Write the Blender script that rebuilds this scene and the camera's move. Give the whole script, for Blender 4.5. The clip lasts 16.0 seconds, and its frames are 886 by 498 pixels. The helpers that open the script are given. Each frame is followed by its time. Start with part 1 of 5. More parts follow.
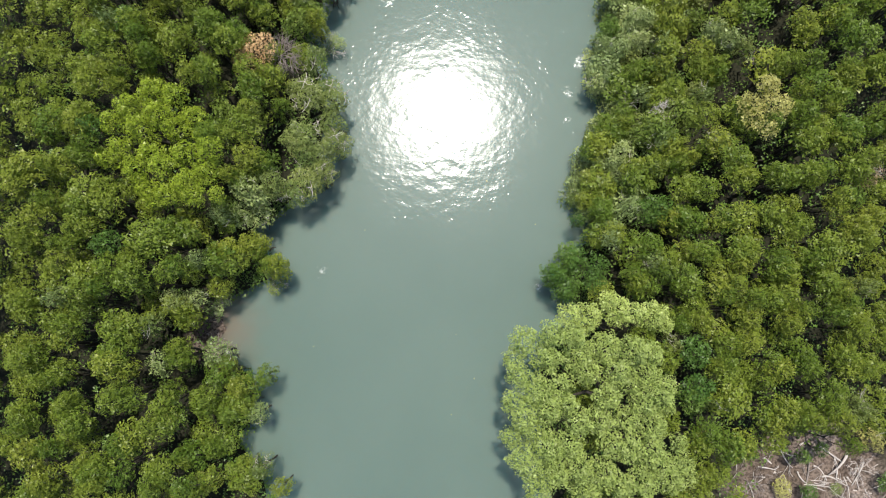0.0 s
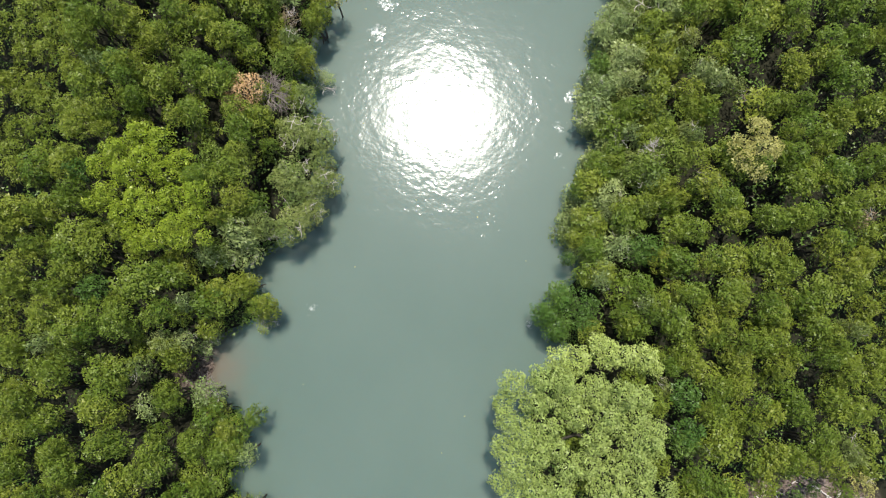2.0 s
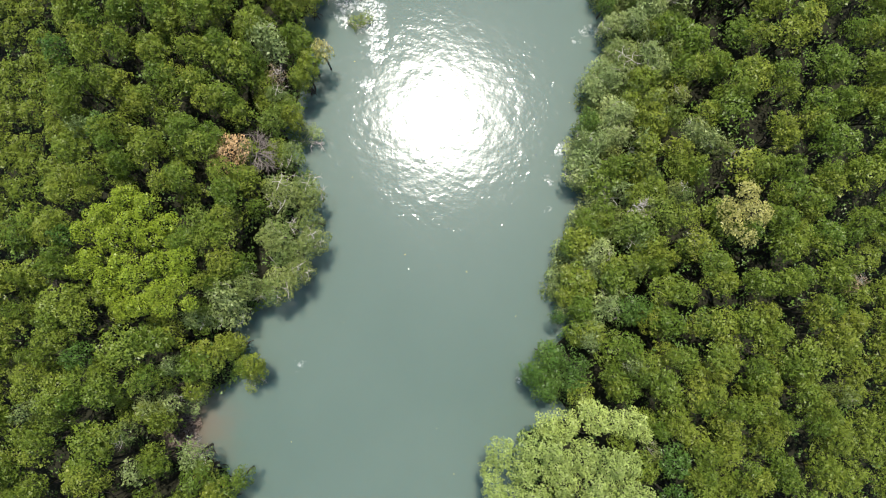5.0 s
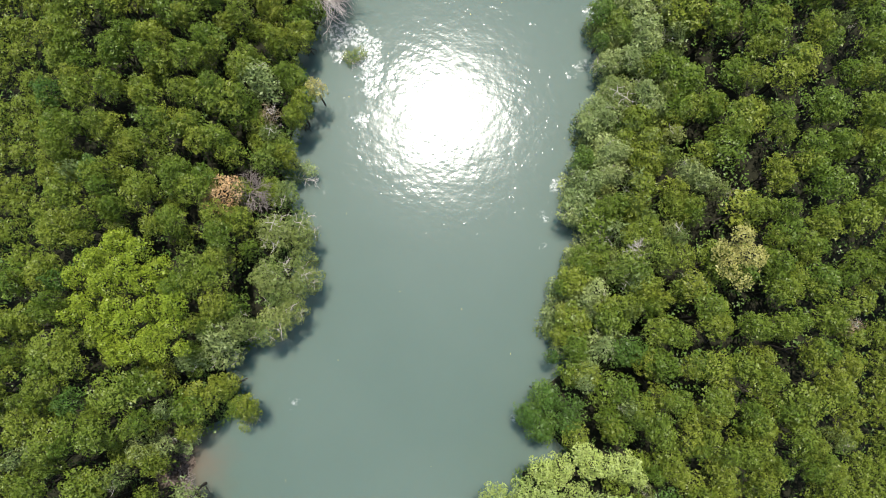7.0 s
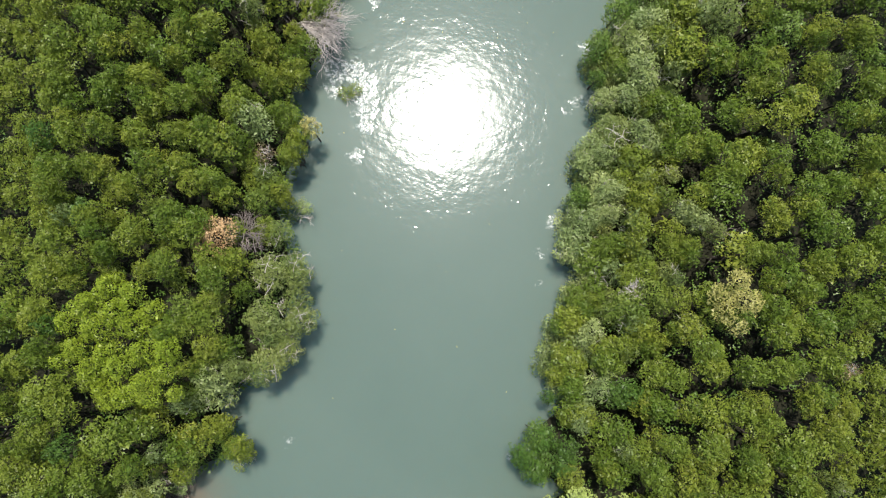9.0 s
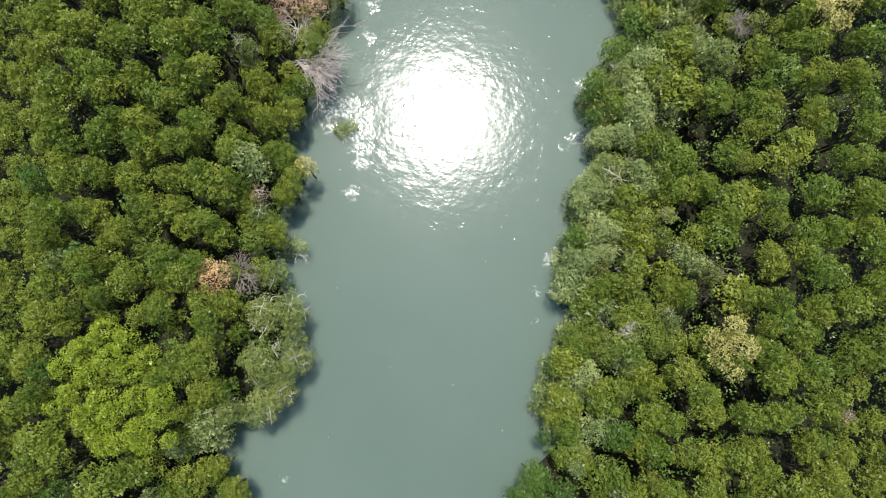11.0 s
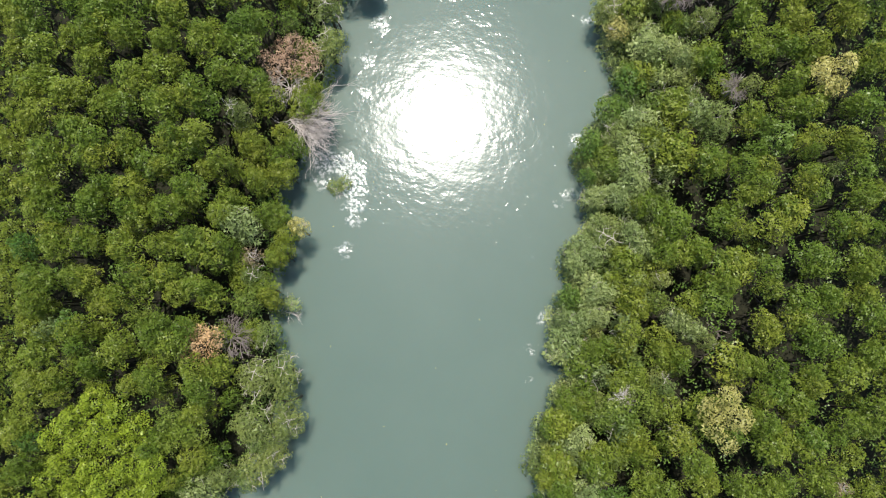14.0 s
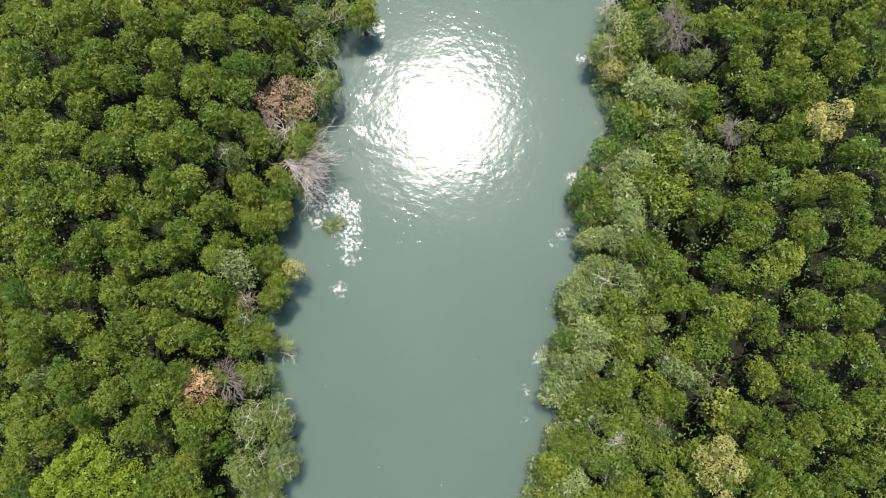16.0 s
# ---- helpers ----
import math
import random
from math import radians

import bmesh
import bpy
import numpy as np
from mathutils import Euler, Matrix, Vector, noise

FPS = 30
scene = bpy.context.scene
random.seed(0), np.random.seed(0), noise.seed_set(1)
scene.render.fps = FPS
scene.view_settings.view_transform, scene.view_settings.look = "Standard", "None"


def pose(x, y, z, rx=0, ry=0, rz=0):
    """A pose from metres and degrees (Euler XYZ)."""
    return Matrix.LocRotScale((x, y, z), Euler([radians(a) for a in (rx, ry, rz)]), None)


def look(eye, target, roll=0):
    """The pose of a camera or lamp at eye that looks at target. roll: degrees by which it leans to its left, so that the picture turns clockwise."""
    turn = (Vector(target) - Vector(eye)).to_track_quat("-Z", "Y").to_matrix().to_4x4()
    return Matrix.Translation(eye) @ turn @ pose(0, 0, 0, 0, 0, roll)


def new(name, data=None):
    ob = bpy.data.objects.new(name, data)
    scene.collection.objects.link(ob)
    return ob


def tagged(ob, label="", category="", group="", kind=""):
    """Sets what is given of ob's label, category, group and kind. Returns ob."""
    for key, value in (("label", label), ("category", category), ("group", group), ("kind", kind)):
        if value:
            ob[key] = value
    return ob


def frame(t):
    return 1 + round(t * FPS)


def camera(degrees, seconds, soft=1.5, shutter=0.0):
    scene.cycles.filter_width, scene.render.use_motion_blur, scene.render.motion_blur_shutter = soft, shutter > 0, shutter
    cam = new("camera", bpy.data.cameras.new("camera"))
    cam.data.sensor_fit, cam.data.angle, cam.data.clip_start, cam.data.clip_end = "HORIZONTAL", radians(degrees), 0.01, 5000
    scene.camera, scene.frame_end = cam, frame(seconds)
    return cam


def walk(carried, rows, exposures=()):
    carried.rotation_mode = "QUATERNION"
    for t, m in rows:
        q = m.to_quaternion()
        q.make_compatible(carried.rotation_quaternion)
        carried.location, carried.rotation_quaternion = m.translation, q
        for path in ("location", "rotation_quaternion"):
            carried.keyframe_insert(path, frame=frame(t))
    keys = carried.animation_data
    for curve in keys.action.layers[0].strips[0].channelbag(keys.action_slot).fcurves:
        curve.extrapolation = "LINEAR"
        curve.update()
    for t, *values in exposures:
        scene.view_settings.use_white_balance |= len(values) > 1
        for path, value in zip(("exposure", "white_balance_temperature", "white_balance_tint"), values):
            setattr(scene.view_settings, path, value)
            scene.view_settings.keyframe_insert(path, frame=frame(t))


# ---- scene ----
# ---- camera and its way ----
cam = camera(62.0, 16.0, soft=1.0)
ROWS = [
    (0.0, 0.000, 0.000, 44.500, 4.998, -0.107, 0.000),
    (0.5, 0.158, 0.557, 44.493, 5.001, -0.106, -0.025),
    (1.0, 0.307, 1.112, 44.487, 5.004, -0.105, -0.049),
    (1.5, 0.448, 1.667, 44.482, 5.007, -0.104, -0.071),
    (2.0, 0.581, 2.221, 44.478, 5.011, -0.103, -0.092),
    (2.5, 0.707, 2.774, 44.475, 5.015, -0.102, -0.111),
    (3.0, 0.826, 3.326, 44.474, 5.020, -0.101, -0.129),
    (3.5, 0.939, 3.878, 44.473, 5.025, -0.100, -0.146),
    (4.0, 1.045, 4.430, 44.474, 5.030, -0.099, -0.161),
    (4.5, 1.146, 4.982, 44.476, 5.036, -0.098, -0.174),
    (5.0, 1.241, 5.534, 44.479, 5.042, -0.097, -0.187),
    (5.5, 1.332, 6.086, 44.483, 5.048, -0.096, -0.197),
    (6.0, 1.418, 6.639, 44.488, 5.055, -0.095, -0.207),
    (6.5, 1.500, 7.192, 44.495, 5.062, -0.094, -0.215),
    (7.0, 1.578, 7.745, 44.502, 5.069, -0.093, -0.221),
    (7.5, 1.653, 8.300, 44.511, 5.077, -0.092, -0.226),
    (8.0, 1.725, 8.855, 44.520, 5.085, -0.091, -0.230),
    (8.5, 1.795, 9.412, 44.531, 5.094, -0.090, -0.232),
    (9.0, 1.862, 9.970, 44.543, 5.103, -0.089, -0.233),
    (9.5, 1.928, 10.529, 44.556, 5.112, -0.088, -0.232),
    (10.0, 1.993, 11.091, 44.571, 5.122, -0.086, -0.230),
    (10.5, 2.057, 11.653, 44.586, 5.132, -0.085, -0.227),
    (11.0, 2.120, 12.218, 44.603, 5.143, -0.084, -0.222),
    (11.5, 2.183, 12.785, 44.620, 5.154, -0.083, -0.215),
    (12.0, 2.247, 13.354, 44.639, 5.165, -0.082, -0.207),
    (12.5, 2.312, 13.925, 44.659, 5.177, -0.081, -0.198),
    (13.0, 2.377, 14.499, 44.680, 5.189, -0.080, -0.188),
    (13.5, 2.444, 15.075, 44.702, 5.201, -0.078, -0.175),
    (14.0, 2.513, 15.655, 44.725, 5.214, -0.077, -0.162),
    (14.5, 2.585, 16.237, 44.750, 5.227, -0.076, -0.147),
    (15.0, 2.659, 16.823, 44.775, 5.240, -0.075, -0.131),
    (15.5, 2.737, 17.411, 44.802, 5.254, -0.073, -0.113),
    (16.0, 2.818, 18.004, 44.830, 5.268, -0.072, -0.094),
]
walk(cam, [(t, pose(x, y, z, rx, ry, rz)) for t, x, y, z, rx, ry, rz in ROWS])

# ---- sky, sun and exposure ----
SUN_WAY = Vector((0.0, 0.273, 1.0)).normalized()
scene.view_settings.exposure = 0.0
world = bpy.data.worlds.new("sky")
scene.world = world
world.use_nodes = True
sky = world.node_tree.nodes.new("ShaderNodeTexSky")
sky.sky_type = "NISHITA"
sky.sun_disc = False
sky.sun_elevation = math.asin(SUN_WAY.z)
sky.sun_rotation = 0.03
world.node_tree.nodes["Background"].inputs["Strength"].default_value = 0.125
world.node_tree.links.new(sky.outputs[0], world.node_tree.nodes["Background"].inputs[0])
sun_data = bpy.data.lights.new("sun", "SUN")
sun_data.energy, sun_data.angle, sun_data.color = 4.6, radians(0.53), (1.0, 0.955, 0.86)
new("sun", sun_data).matrix_world = look(SUN_WAY * 200, (0, 0, 0))


# ---- materials ----
def material(name):
    m = bpy.data.materials.new(name)
    m.use_nodes = True
    nt = m.node_tree
    return m, nt, nt.nodes["Principled BSDF"], nt.nodes["Material Output"]


def node(nt, kind, **values):
    n = nt.nodes.new(kind)
    for key, value in values.items():
        n.inputs[key.replace("_", " ")].default_value = value
    return n


def ramp(nt, fac, stops):
    n = nt.nodes.new("ShaderNodeValToRGB")
    e = n.color_ramp.elements
    e[0].position, e[0].color = stops[0][0], (*stops[0][1], 1)
    e[1].position, e[1].color = stops[-1][0], (*stops[-1][1], 1)
    for pos, colour in stops[1:-1]:
        e.new(pos).color = (*colour, 1)
    nt.links.new(fac, n.inputs[0])
    return n.outputs[0]


def mixed(nt, fac, a, b, blend="MIX"):
    n = nt.nodes.new("ShaderNodeMix")
    n.data_type, n.blend_type = "RGBA", blend
    for socket, value in ((n.inputs[0], fac), (n.inputs[6], a), (n.inputs[7], b)):
        if isinstance(value, (int, float)):
            socket.default_value = value
        elif isinstance(value, tuple):
            socket.default_value = (*value, 1)
        else:
            nt.links.new(value, socket)
    return n.outputs[2]


def math_node(nt, op, a, b=0.0, clamp=False):
    n = nt.nodes.new("ShaderNodeMath")
    n.operation, n.use_clamp = op, clamp
    for socket, value in zip(n.inputs, (a, b)):
        if isinstance(value, (int, float)):
            socket.default_value = value
        else:
            nt.links.new(value, socket)
    return n.outputs[0]


def place(nt):
    return nt.nodes.new("ShaderNodeNewGeometry").outputs["Position"]


def noise_fac(nt, vector, scale, detail=3.0, rough=0.55):
    n = node(nt, "ShaderNodeTexNoise", Scale=scale, Detail=detail, Roughness=rough)
    nt.links.new(vector, n.inputs["Vector"])
    return n.outputs["Fac"]


def leaf_material(name, dark, mid, light, spread=0.035, through_leaf=0.16, rough=0.38):
    """Leaves: the colour differs from leaf to leaf, from tree to tree and in broad patches."""
    m, nt, bsdf, out = material(name)
    geo = nt.nodes.new("ShaderNodeNewGeometry")
    tint = nt.nodes.new("ShaderNodeObjectInfo")
    leaf = ramp(nt, geo.outputs["Random Per Island"], [(0.0, tuple(0.5 * (a + c) for a, c in zip(dark, mid))), (0.4, mid), (0.85, mid), (1.0, tuple(0.6 * a + 0.4 * c for a, c in zip(light, mid)))])
    hue = nt.nodes.new("ShaderNodeHueSaturation")
    nt.links.new(leaf, hue.inputs["Color"])
    patch = noise_fac(nt, geo.outputs["Position"], 0.22, 2.0)
    shift = math_node(nt, "ADD", math_node(nt, "MULTIPLY", tint.outputs["Random"], spread), math_node(nt, "MULTIPLY", patch, spread * 0.8))
    nt.links.new(math_node(nt, "SUBTRACT", 0.5 + spread * 0.6, shift), hue.inputs["Hue"])
    tuft = noise_fac(nt, geo.outputs["Position"], 3.2, 1.0)
    bright = math_node(nt, "ADD", math_node(nt, "MULTIPLY", tuft, 0.9), math_node(nt, "ADD", 0.33, math_node(nt, "MULTIPLY", tint.outputs["Random"], 0.4)))
    nt.links.new(bright, hue.inputs["Value"])
    nt.links.new(hue.outputs[0], bsdf.inputs["Base Color"])
    bsdf.inputs["Roughness"].default_value = rough
    bsdf.inputs["Specular IOR Level"].default_value = 0.32
    lucent = nt.nodes.new("ShaderNodeBsdfTranslucent")
    nt.links.new(mixed(nt, 0.5, hue.outputs[0], (0.16, 0.24, 0.02)), lucent.inputs[0])
    mix = nt.nodes.new("ShaderNodeMixShader")
    mix.inputs[0].default_value = through_leaf
    nt.links.new(bsdf.outputs[0], mix.inputs[1])
    nt.links.new(lucent.outputs[0], mix.inputs[2])
    nt.links.new(mix.outputs[0], out.inputs[0])
    return m


def bark_material(name, dark, light, scale=9.0):
    m, nt, bsdf, out = material(name)
    where = place(nt)
    colour = ramp(nt, noise_fac(nt, where, scale, 5.0, 0.65), [(0.3, dark), (0.7, light)])
    tint = nt.nodes.new("ShaderNodeObjectInfo").outputs["Random"]
    nt.links.new(mixed(nt, math_node(nt, "MULTIPLY", tint, 0.35), colour, dark), bsdf.inputs["Base Color"])
    bsdf.inputs["Roughness"].default_value = 0.85
    bump = node(nt, "ShaderNodeBump", Strength=0.5, Distance=0.02)
    nt.links.new(noise_fac(nt, where, scale * 4, 4.0), bump.inputs["Height"])
    nt.links.new(bump.outputs[0], bsdf.inputs["Normal"])
    return m


OLIVE = leaf_material("olive_mangrove_leaf", (0.071, 0.119, 0.014), (0.174, 0.260, 0.033), (0.39, 0.43, 0.14), 0.042)
DEEP = leaf_material("deep_green_leaf", (0.048, 0.108, 0.018), (0.106, 0.208, 0.036), (0.26, 0.37, 0.12))
LIME = leaf_material("yellow_green_leaf", (0.10, 0.16, 0.022), (0.182, 0.268, 0.045), (0.42, 0.46, 0.14))
BRIGHT = leaf_material("bright_green_leaf", (0.120, 0.187, 0.014), (0.243, 0.356, 0.030), (0.46, 0.52, 0.09), 0.025)
PALE = leaf_material("pale_green_leaf", (0.265, 0.365, 0.08), (0.50, 0.605, 0.165), (0.72, 0.79, 0.37), 0.02)
GREYISH = leaf_material("grey_green_leaf", (0.120, 0.172, 0.042), (0.222, 0.298, 0.080), (0.44, 0.47, 0.26))
SILVER = leaf_material("silvery_leaf", (0.165, 0.235, 0.070), (0.315, 0.405, 0.140), (0.57, 0.62, 0.35), 0.03)
STRAW = leaf_material("straw_yellow_leaf", (0.32, 0.31, 0.08), (0.57, 0.54, 0.17), (0.74, 0.70, 0.36), 0.02)
RUST = leaf_material("withered_orange_leaf", (0.48, 0.29, 0.14), (0.84, 0.55, 0.29), (0.90, 0.70, 0.44), 0.02, 0.15)
DRY = leaf_material("withered_pink_brown_leaf", (0.27, 0.19, 0.11), (0.48, 0.36, 0.22), (0.66, 0.54, 0.38), 0.03, 0.15)
BARK = bark_material("grey_brown_bark", (0.034, 0.029, 0.022), (0.09, 0.076, 0.06))
BLEACHED = bark_material("bleached_dead_wood", (0.46, 0.40, 0.37), (0.78, 0.72, 0.68))
DEADWOOD = bark_material("grey_dead_twig", (0.19, 0.155, 0.14), (0.43, 0.37, 0.34))


def mud_material():
    m, nt, bsdf, out = material("tidal_mud")
    where = place(nt)
    broad = ramp(nt, noise_fac(nt, where, 0.35, 4.0), [(0.3, (0.10, 0.074, 0.055)), (0.5, (0.21, 0.16, 0.13)), (0.66, (0.33, 0.265, 0.225))])
    litter = ramp(nt, noise_fac(nt, where, 6.0, 6.0, 0.7), [(0.42, (0.10, 0.07, 0.045)), (0.56, (1, 1, 1))])
    # bare mud shows in the clearing and at the notch; elsewhere dark fallen leaves cover it, darkened further for the
    # crowns' shade
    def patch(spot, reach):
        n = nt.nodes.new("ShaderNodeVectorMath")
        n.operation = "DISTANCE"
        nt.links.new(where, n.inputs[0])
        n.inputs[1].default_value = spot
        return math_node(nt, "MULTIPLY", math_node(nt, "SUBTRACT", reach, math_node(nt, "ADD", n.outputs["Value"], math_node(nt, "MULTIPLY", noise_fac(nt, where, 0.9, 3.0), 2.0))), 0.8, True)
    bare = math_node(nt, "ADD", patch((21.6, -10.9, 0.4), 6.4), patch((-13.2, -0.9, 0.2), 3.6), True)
    shaded_litter = ramp(nt, noise_fac(nt, where, 5.0, 6.0, 0.7), [(0.35, (0.012, 0.014, 0.007)), (0.65, (0.034, 0.033, 0.017))])
    nt.links.new(mixed(nt, bare, shaded_litter, mixed(nt, 0.75, broad, litter, "MULTIPLY")), bsdf.inputs["Base Color"])
    bsdf.inputs["Roughness"].default_value = 0.8
    bsdf.inputs["Specular IOR Level"].default_value = 0.2
    bump = node(nt, "ShaderNodeBump", Strength=0.7, Distance=0.08)
    nt.links.new(noise_fac(nt, where, 3.0, 8.0, 0.65), bump.inputs["Height"])
    nt.links.new(bump.outputs[0], bsdf.inputs["Normal"])
    return m


# where sun glitter lies on the water: spot and reach
GLITTER_SPOTS = [((-4.6, 25.0, 0.0), 1.5), ((-3.6, 25.0, 0.0), 1.5), ((-3.0, 24.4, 0.0), 1.5), ((-2.9, 23.4, 0.0), 1.45), ((-2.9, 22.4, 0.0), 1.3), ((-2.8, 21.5, 0.0), 1.1), ((-4.9, 23.9, 0.0), 1.2), ((-3.4, 19.7, 0.0), 1.1), ((-2.4, 29.6, 0.0), 1.1), ((-2.2, 31.6, 0.0), 1.1),
         ((-1.3, 33.9, 0.0), 1.2), ((-1.3, 36.0, 0.0), 1.2), ((11.0, 26.5, 0.0), 1.2), ((10.3, 23.0, 0.0), 1.0), ((9.6, 22.4, 0.0), 0.8), ((8.8, 15.5, 0.0), 1.2), ((7.9, 13.6, 0.0), 0.9), ((7.8, 11.9, 0.0), 0.8), ((7.5, 7.3, 0.0), 0.8), ((5.9, 1.6, 0.0), 0.8), ((11.6, 34.0, 0.0), 1.0), ((-7.3, 2.6, 0.0), 0.9)]


def water_material():
    """Murky tidal water: silt colours it, small wind waves and cross ripples break its surface."""
    m, nt, bsdf, out = material("murky_green_water")
    where = place(nt)
    silt = ramp(nt, noise_fac(nt, where, 0.09, 3.0), [(0.3, (0.118, 0.171, 0.146)), (0.7, (0.136, 0.190, 0.162))])
    # brown silt over the shallow at the mud notch
    away = nt.nodes.new("ShaderNodeVectorMath")
    away.operation = "DISTANCE"
    nt.links.new(where, away.inputs[0])
    away.inputs[1].default_value = (-13.4, -1.0, 0.0)
    edge = math_node(nt, "ADD", away.outputs["Value"], math_node(nt, "MULTIPLY", noise_fac(nt, where, 0.8, 4.0), 2.2))
    shoal = ramp(nt, math_node(nt, "MULTIPLY", edge, 0.23), [(0.34, (0.85, 0.85, 0.85)), (0.98, (0, 0, 0))])
    nt.links.new(mixed(nt, shoal, silt, (0.185, 0.155, 0.120)), bsdf.inputs["Base Color"])
    bsdf.subsurface_method = "BURLEY"
    bsdf.inputs["Subsurface Weight"].default_value = 1.0
    bsdf.inputs["Subsurface Radius"].default_value = (0.45, 0.65, 0.75)
    bsdf.inputs["Subsurface Scale"].default_value = 1.3
    bsdf.inputs["IOR"].default_value = 1.33
    bsdf.inputs["Specular IOR Level"].default_value = 0.0
    bsdf.inputs["Roughness"].default_value = 0.6
    # waves at three sizes; gusts make some patches rougher
    gust = ramp(nt, noise_fac(nt, where, 0.16, 2.0), [(0.38, (0.45, 0.45, 0.45)), (0.68, (1, 1, 1))])
    stretch = node(nt, "ShaderNodeMapping")
    stretch.inputs["Scale"].default_value = (1.0, 1.2, 1.0)
    stretch.inputs["Rotation"].default_value = (0, 0, 0.35)
    nt.links.new(where, stretch.inputs["Vector"])
    big = noise_fac(nt, stretch.outputs[0], 0.8, 1.0, 0.5)
    mid = noise_fac(nt, stretch.outputs[0], 1.8, 1.0, 0.5)
    fine = noise_fac(nt, stretch.outputs[0], 4.6, 1.0, 0.5)
    height = math_node(nt, "ADD", math_node(nt, "MULTIPLY", big, 0.019), math_node(nt, "ADD", math_node(nt, "MULTIPLY", mid, 0.015), math_node(nt, "MULTIPLY", fine, 0.0055)))
    crest = math_node(nt, "MULTIPLY", math_node(nt, "MAXIMUM", math_node(nt, "SUBTRACT", noise_fac(nt, where, 3.0, 1.0), 0.64), 0.0), 0.032)
    # the sharp crests come in flocks
    flock = ramp(nt, noise_fac(nt, where, 0.42, 2.0), [(0.47, (0.35, 0.35, 0.35)), (0.62, (1.15, 1.15, 1.15))])
    height = math_node(nt, "ADD", height, math_node(nt, "MULTIPLY", crest, flock))
    # rougher ripples at the glitter spots, some of them beside drowned branches
    chop = None
    for spot, reach in GLITTER_SPOTS:
        n = nt.nodes.new("ShaderNodeVectorMath")
        n.operation = "DISTANCE"
        nt.links.new(where, n.inputs[0])
        n.inputs[1].default_value = spot
        one = math_node(nt, "MULTIPLY", math_node(nt, "SUBTRACT", reach, math_node(nt, "ADD", n.outputs["Value"], math_node(nt, "MULTIPLY", mid, 1.1))), 2.2, True)
        chop = one if chop is None else math_node(nt, "MAXIMUM", chop, one)
    rise = math_node(nt, "MULTIPLY", chop, math_node(nt, "MULTIPLY", noise_fac(nt, where, 4.2, 1.0), 0.03))
    bump = node(nt, "ShaderNodeBump", Strength=1.0, Distance=0.8)
    nt.links.new(math_node(nt, "ADD", rise, math_node(nt, "MULTIPLY", height, gust)), bump.inputs["Height"])
    gloss = nt.nodes.new("ShaderNodeBsdfGlossy")
    gloss.distribution = "BECKMANN"
    nt.links.new(math_node(nt, "ADD", 0.165, math_node(nt, "MULTIPLY", chop, 0.05)), gloss.inputs["Roughness"])
    nt.links.new(bump.outputs[0], gloss.inputs["Normal"])
    # sharper glints on the steeper wavelets
    steep = node(nt, "ShaderNodeBump", Strength=1.0, Distance=1.7)
    nt.links.new(math_node(nt, "ADD", rise, math_node(nt, "MULTIPLY", height, gust)), steep.inputs["Height"])
    glint = nt.nodes.new("ShaderNodeBsdfGlossy")
    glint.distribution = "BECKMANN"
    glint.inputs["Roughness"].default_value = 0.1
    nt.links.new(steep.outputs[0], glint.inputs["Normal"])
    both = nt.nodes.new("ShaderNodeMixShader")
    both.inputs[0].default_value = 0.3
    nt.links.new(gloss.outputs[0], both.inputs[1])
    nt.links.new(glint.outputs[0], both.inputs[2])
    haze = nt.nodes.new("ShaderNodeBsdfGlossy")
    haze.distribution = "GGX"
    haze.inputs["Roughness"].default_value = 0.32
    whole = nt.nodes.new("ShaderNodeMixShader")
    whole.inputs[0].default_value = 0.26
    nt.links.new(both.outputs[0], whole.inputs[1])
    nt.links.new(haze.outputs[0], whole.inputs[2])
    fresnel = node(nt, "ShaderNodeFresnel", IOR=1.33)
    nt.links.new(bump.outputs[0], fresnel.inputs["Normal"])
    mix = nt.nodes.new("ShaderNodeMixShader")
    nt.links.new(fresnel.outputs[0], mix.inputs[0])
    nt.links.new(bsdf.outputs[0], mix.inputs[1])
    nt.links.new(whole.outputs[0], mix.inputs[2])
    # white flecks put into the colour for sun glitter at these spots
    fleck = math_node(nt, "MULTIPLY", math_node(nt, "SUBTRACT", noise_fac(nt, where, 4.5, 4.0, 0.65), 0.47), 9.0, True)
    glitter_white = nt.nodes.new("ShaderNodeBsdfDiffuse")
    glitter_white.inputs[0].default_value = (0.80, 0.82, 0.80, 1)
    glittered = nt.nodes.new("ShaderNodeMixShader")
    nt.links.new(math_node(nt, "MULTIPLY", math_node(nt, "MULTIPLY", chop, fleck), 0.8), glittered.inputs[0])
    nt.links.new(mix.outputs[0], glittered.inputs[1])
    nt.links.new(glitter_white.outputs[0], glittered.inputs[2])
    nt.links.new(glittered.outputs[0], out.inputs[0])
    return m


MUD, WATER = mud_material(), water_material()

# ---- banks, ground and river ----
LEFT_BANK = [(-10.1, -9.9), (-8.9, -10.5), (-7.3, -11.8), (-6.4, -10.9), (-3.9, -10.7), (-2.6, -12.3), (-2.0, -13.1), (-1.0, -12.5), (0.1, -12.8), (0.8, -12.6), (2.1, -10.0), (3.5, -10.5), (5.1, -11.1), (6.1, -9.5), (8.4, -7.3), (9.8, -7.1), (12.1, -6.7), (14.0, -7.1), (16.0, -7.6), (17.2, -8.1), (18.3, -7.3), (20.6, -6.6), (22.9, -7.1), (23.9, -6.9), (25.6, -5.6), (27.9, -4.8), (30.7, -4.3), (33.1, -4.2), (34.2, -4.4), (35.2, -3.5), (38.6, -1.6), (43.0, -1.0)]
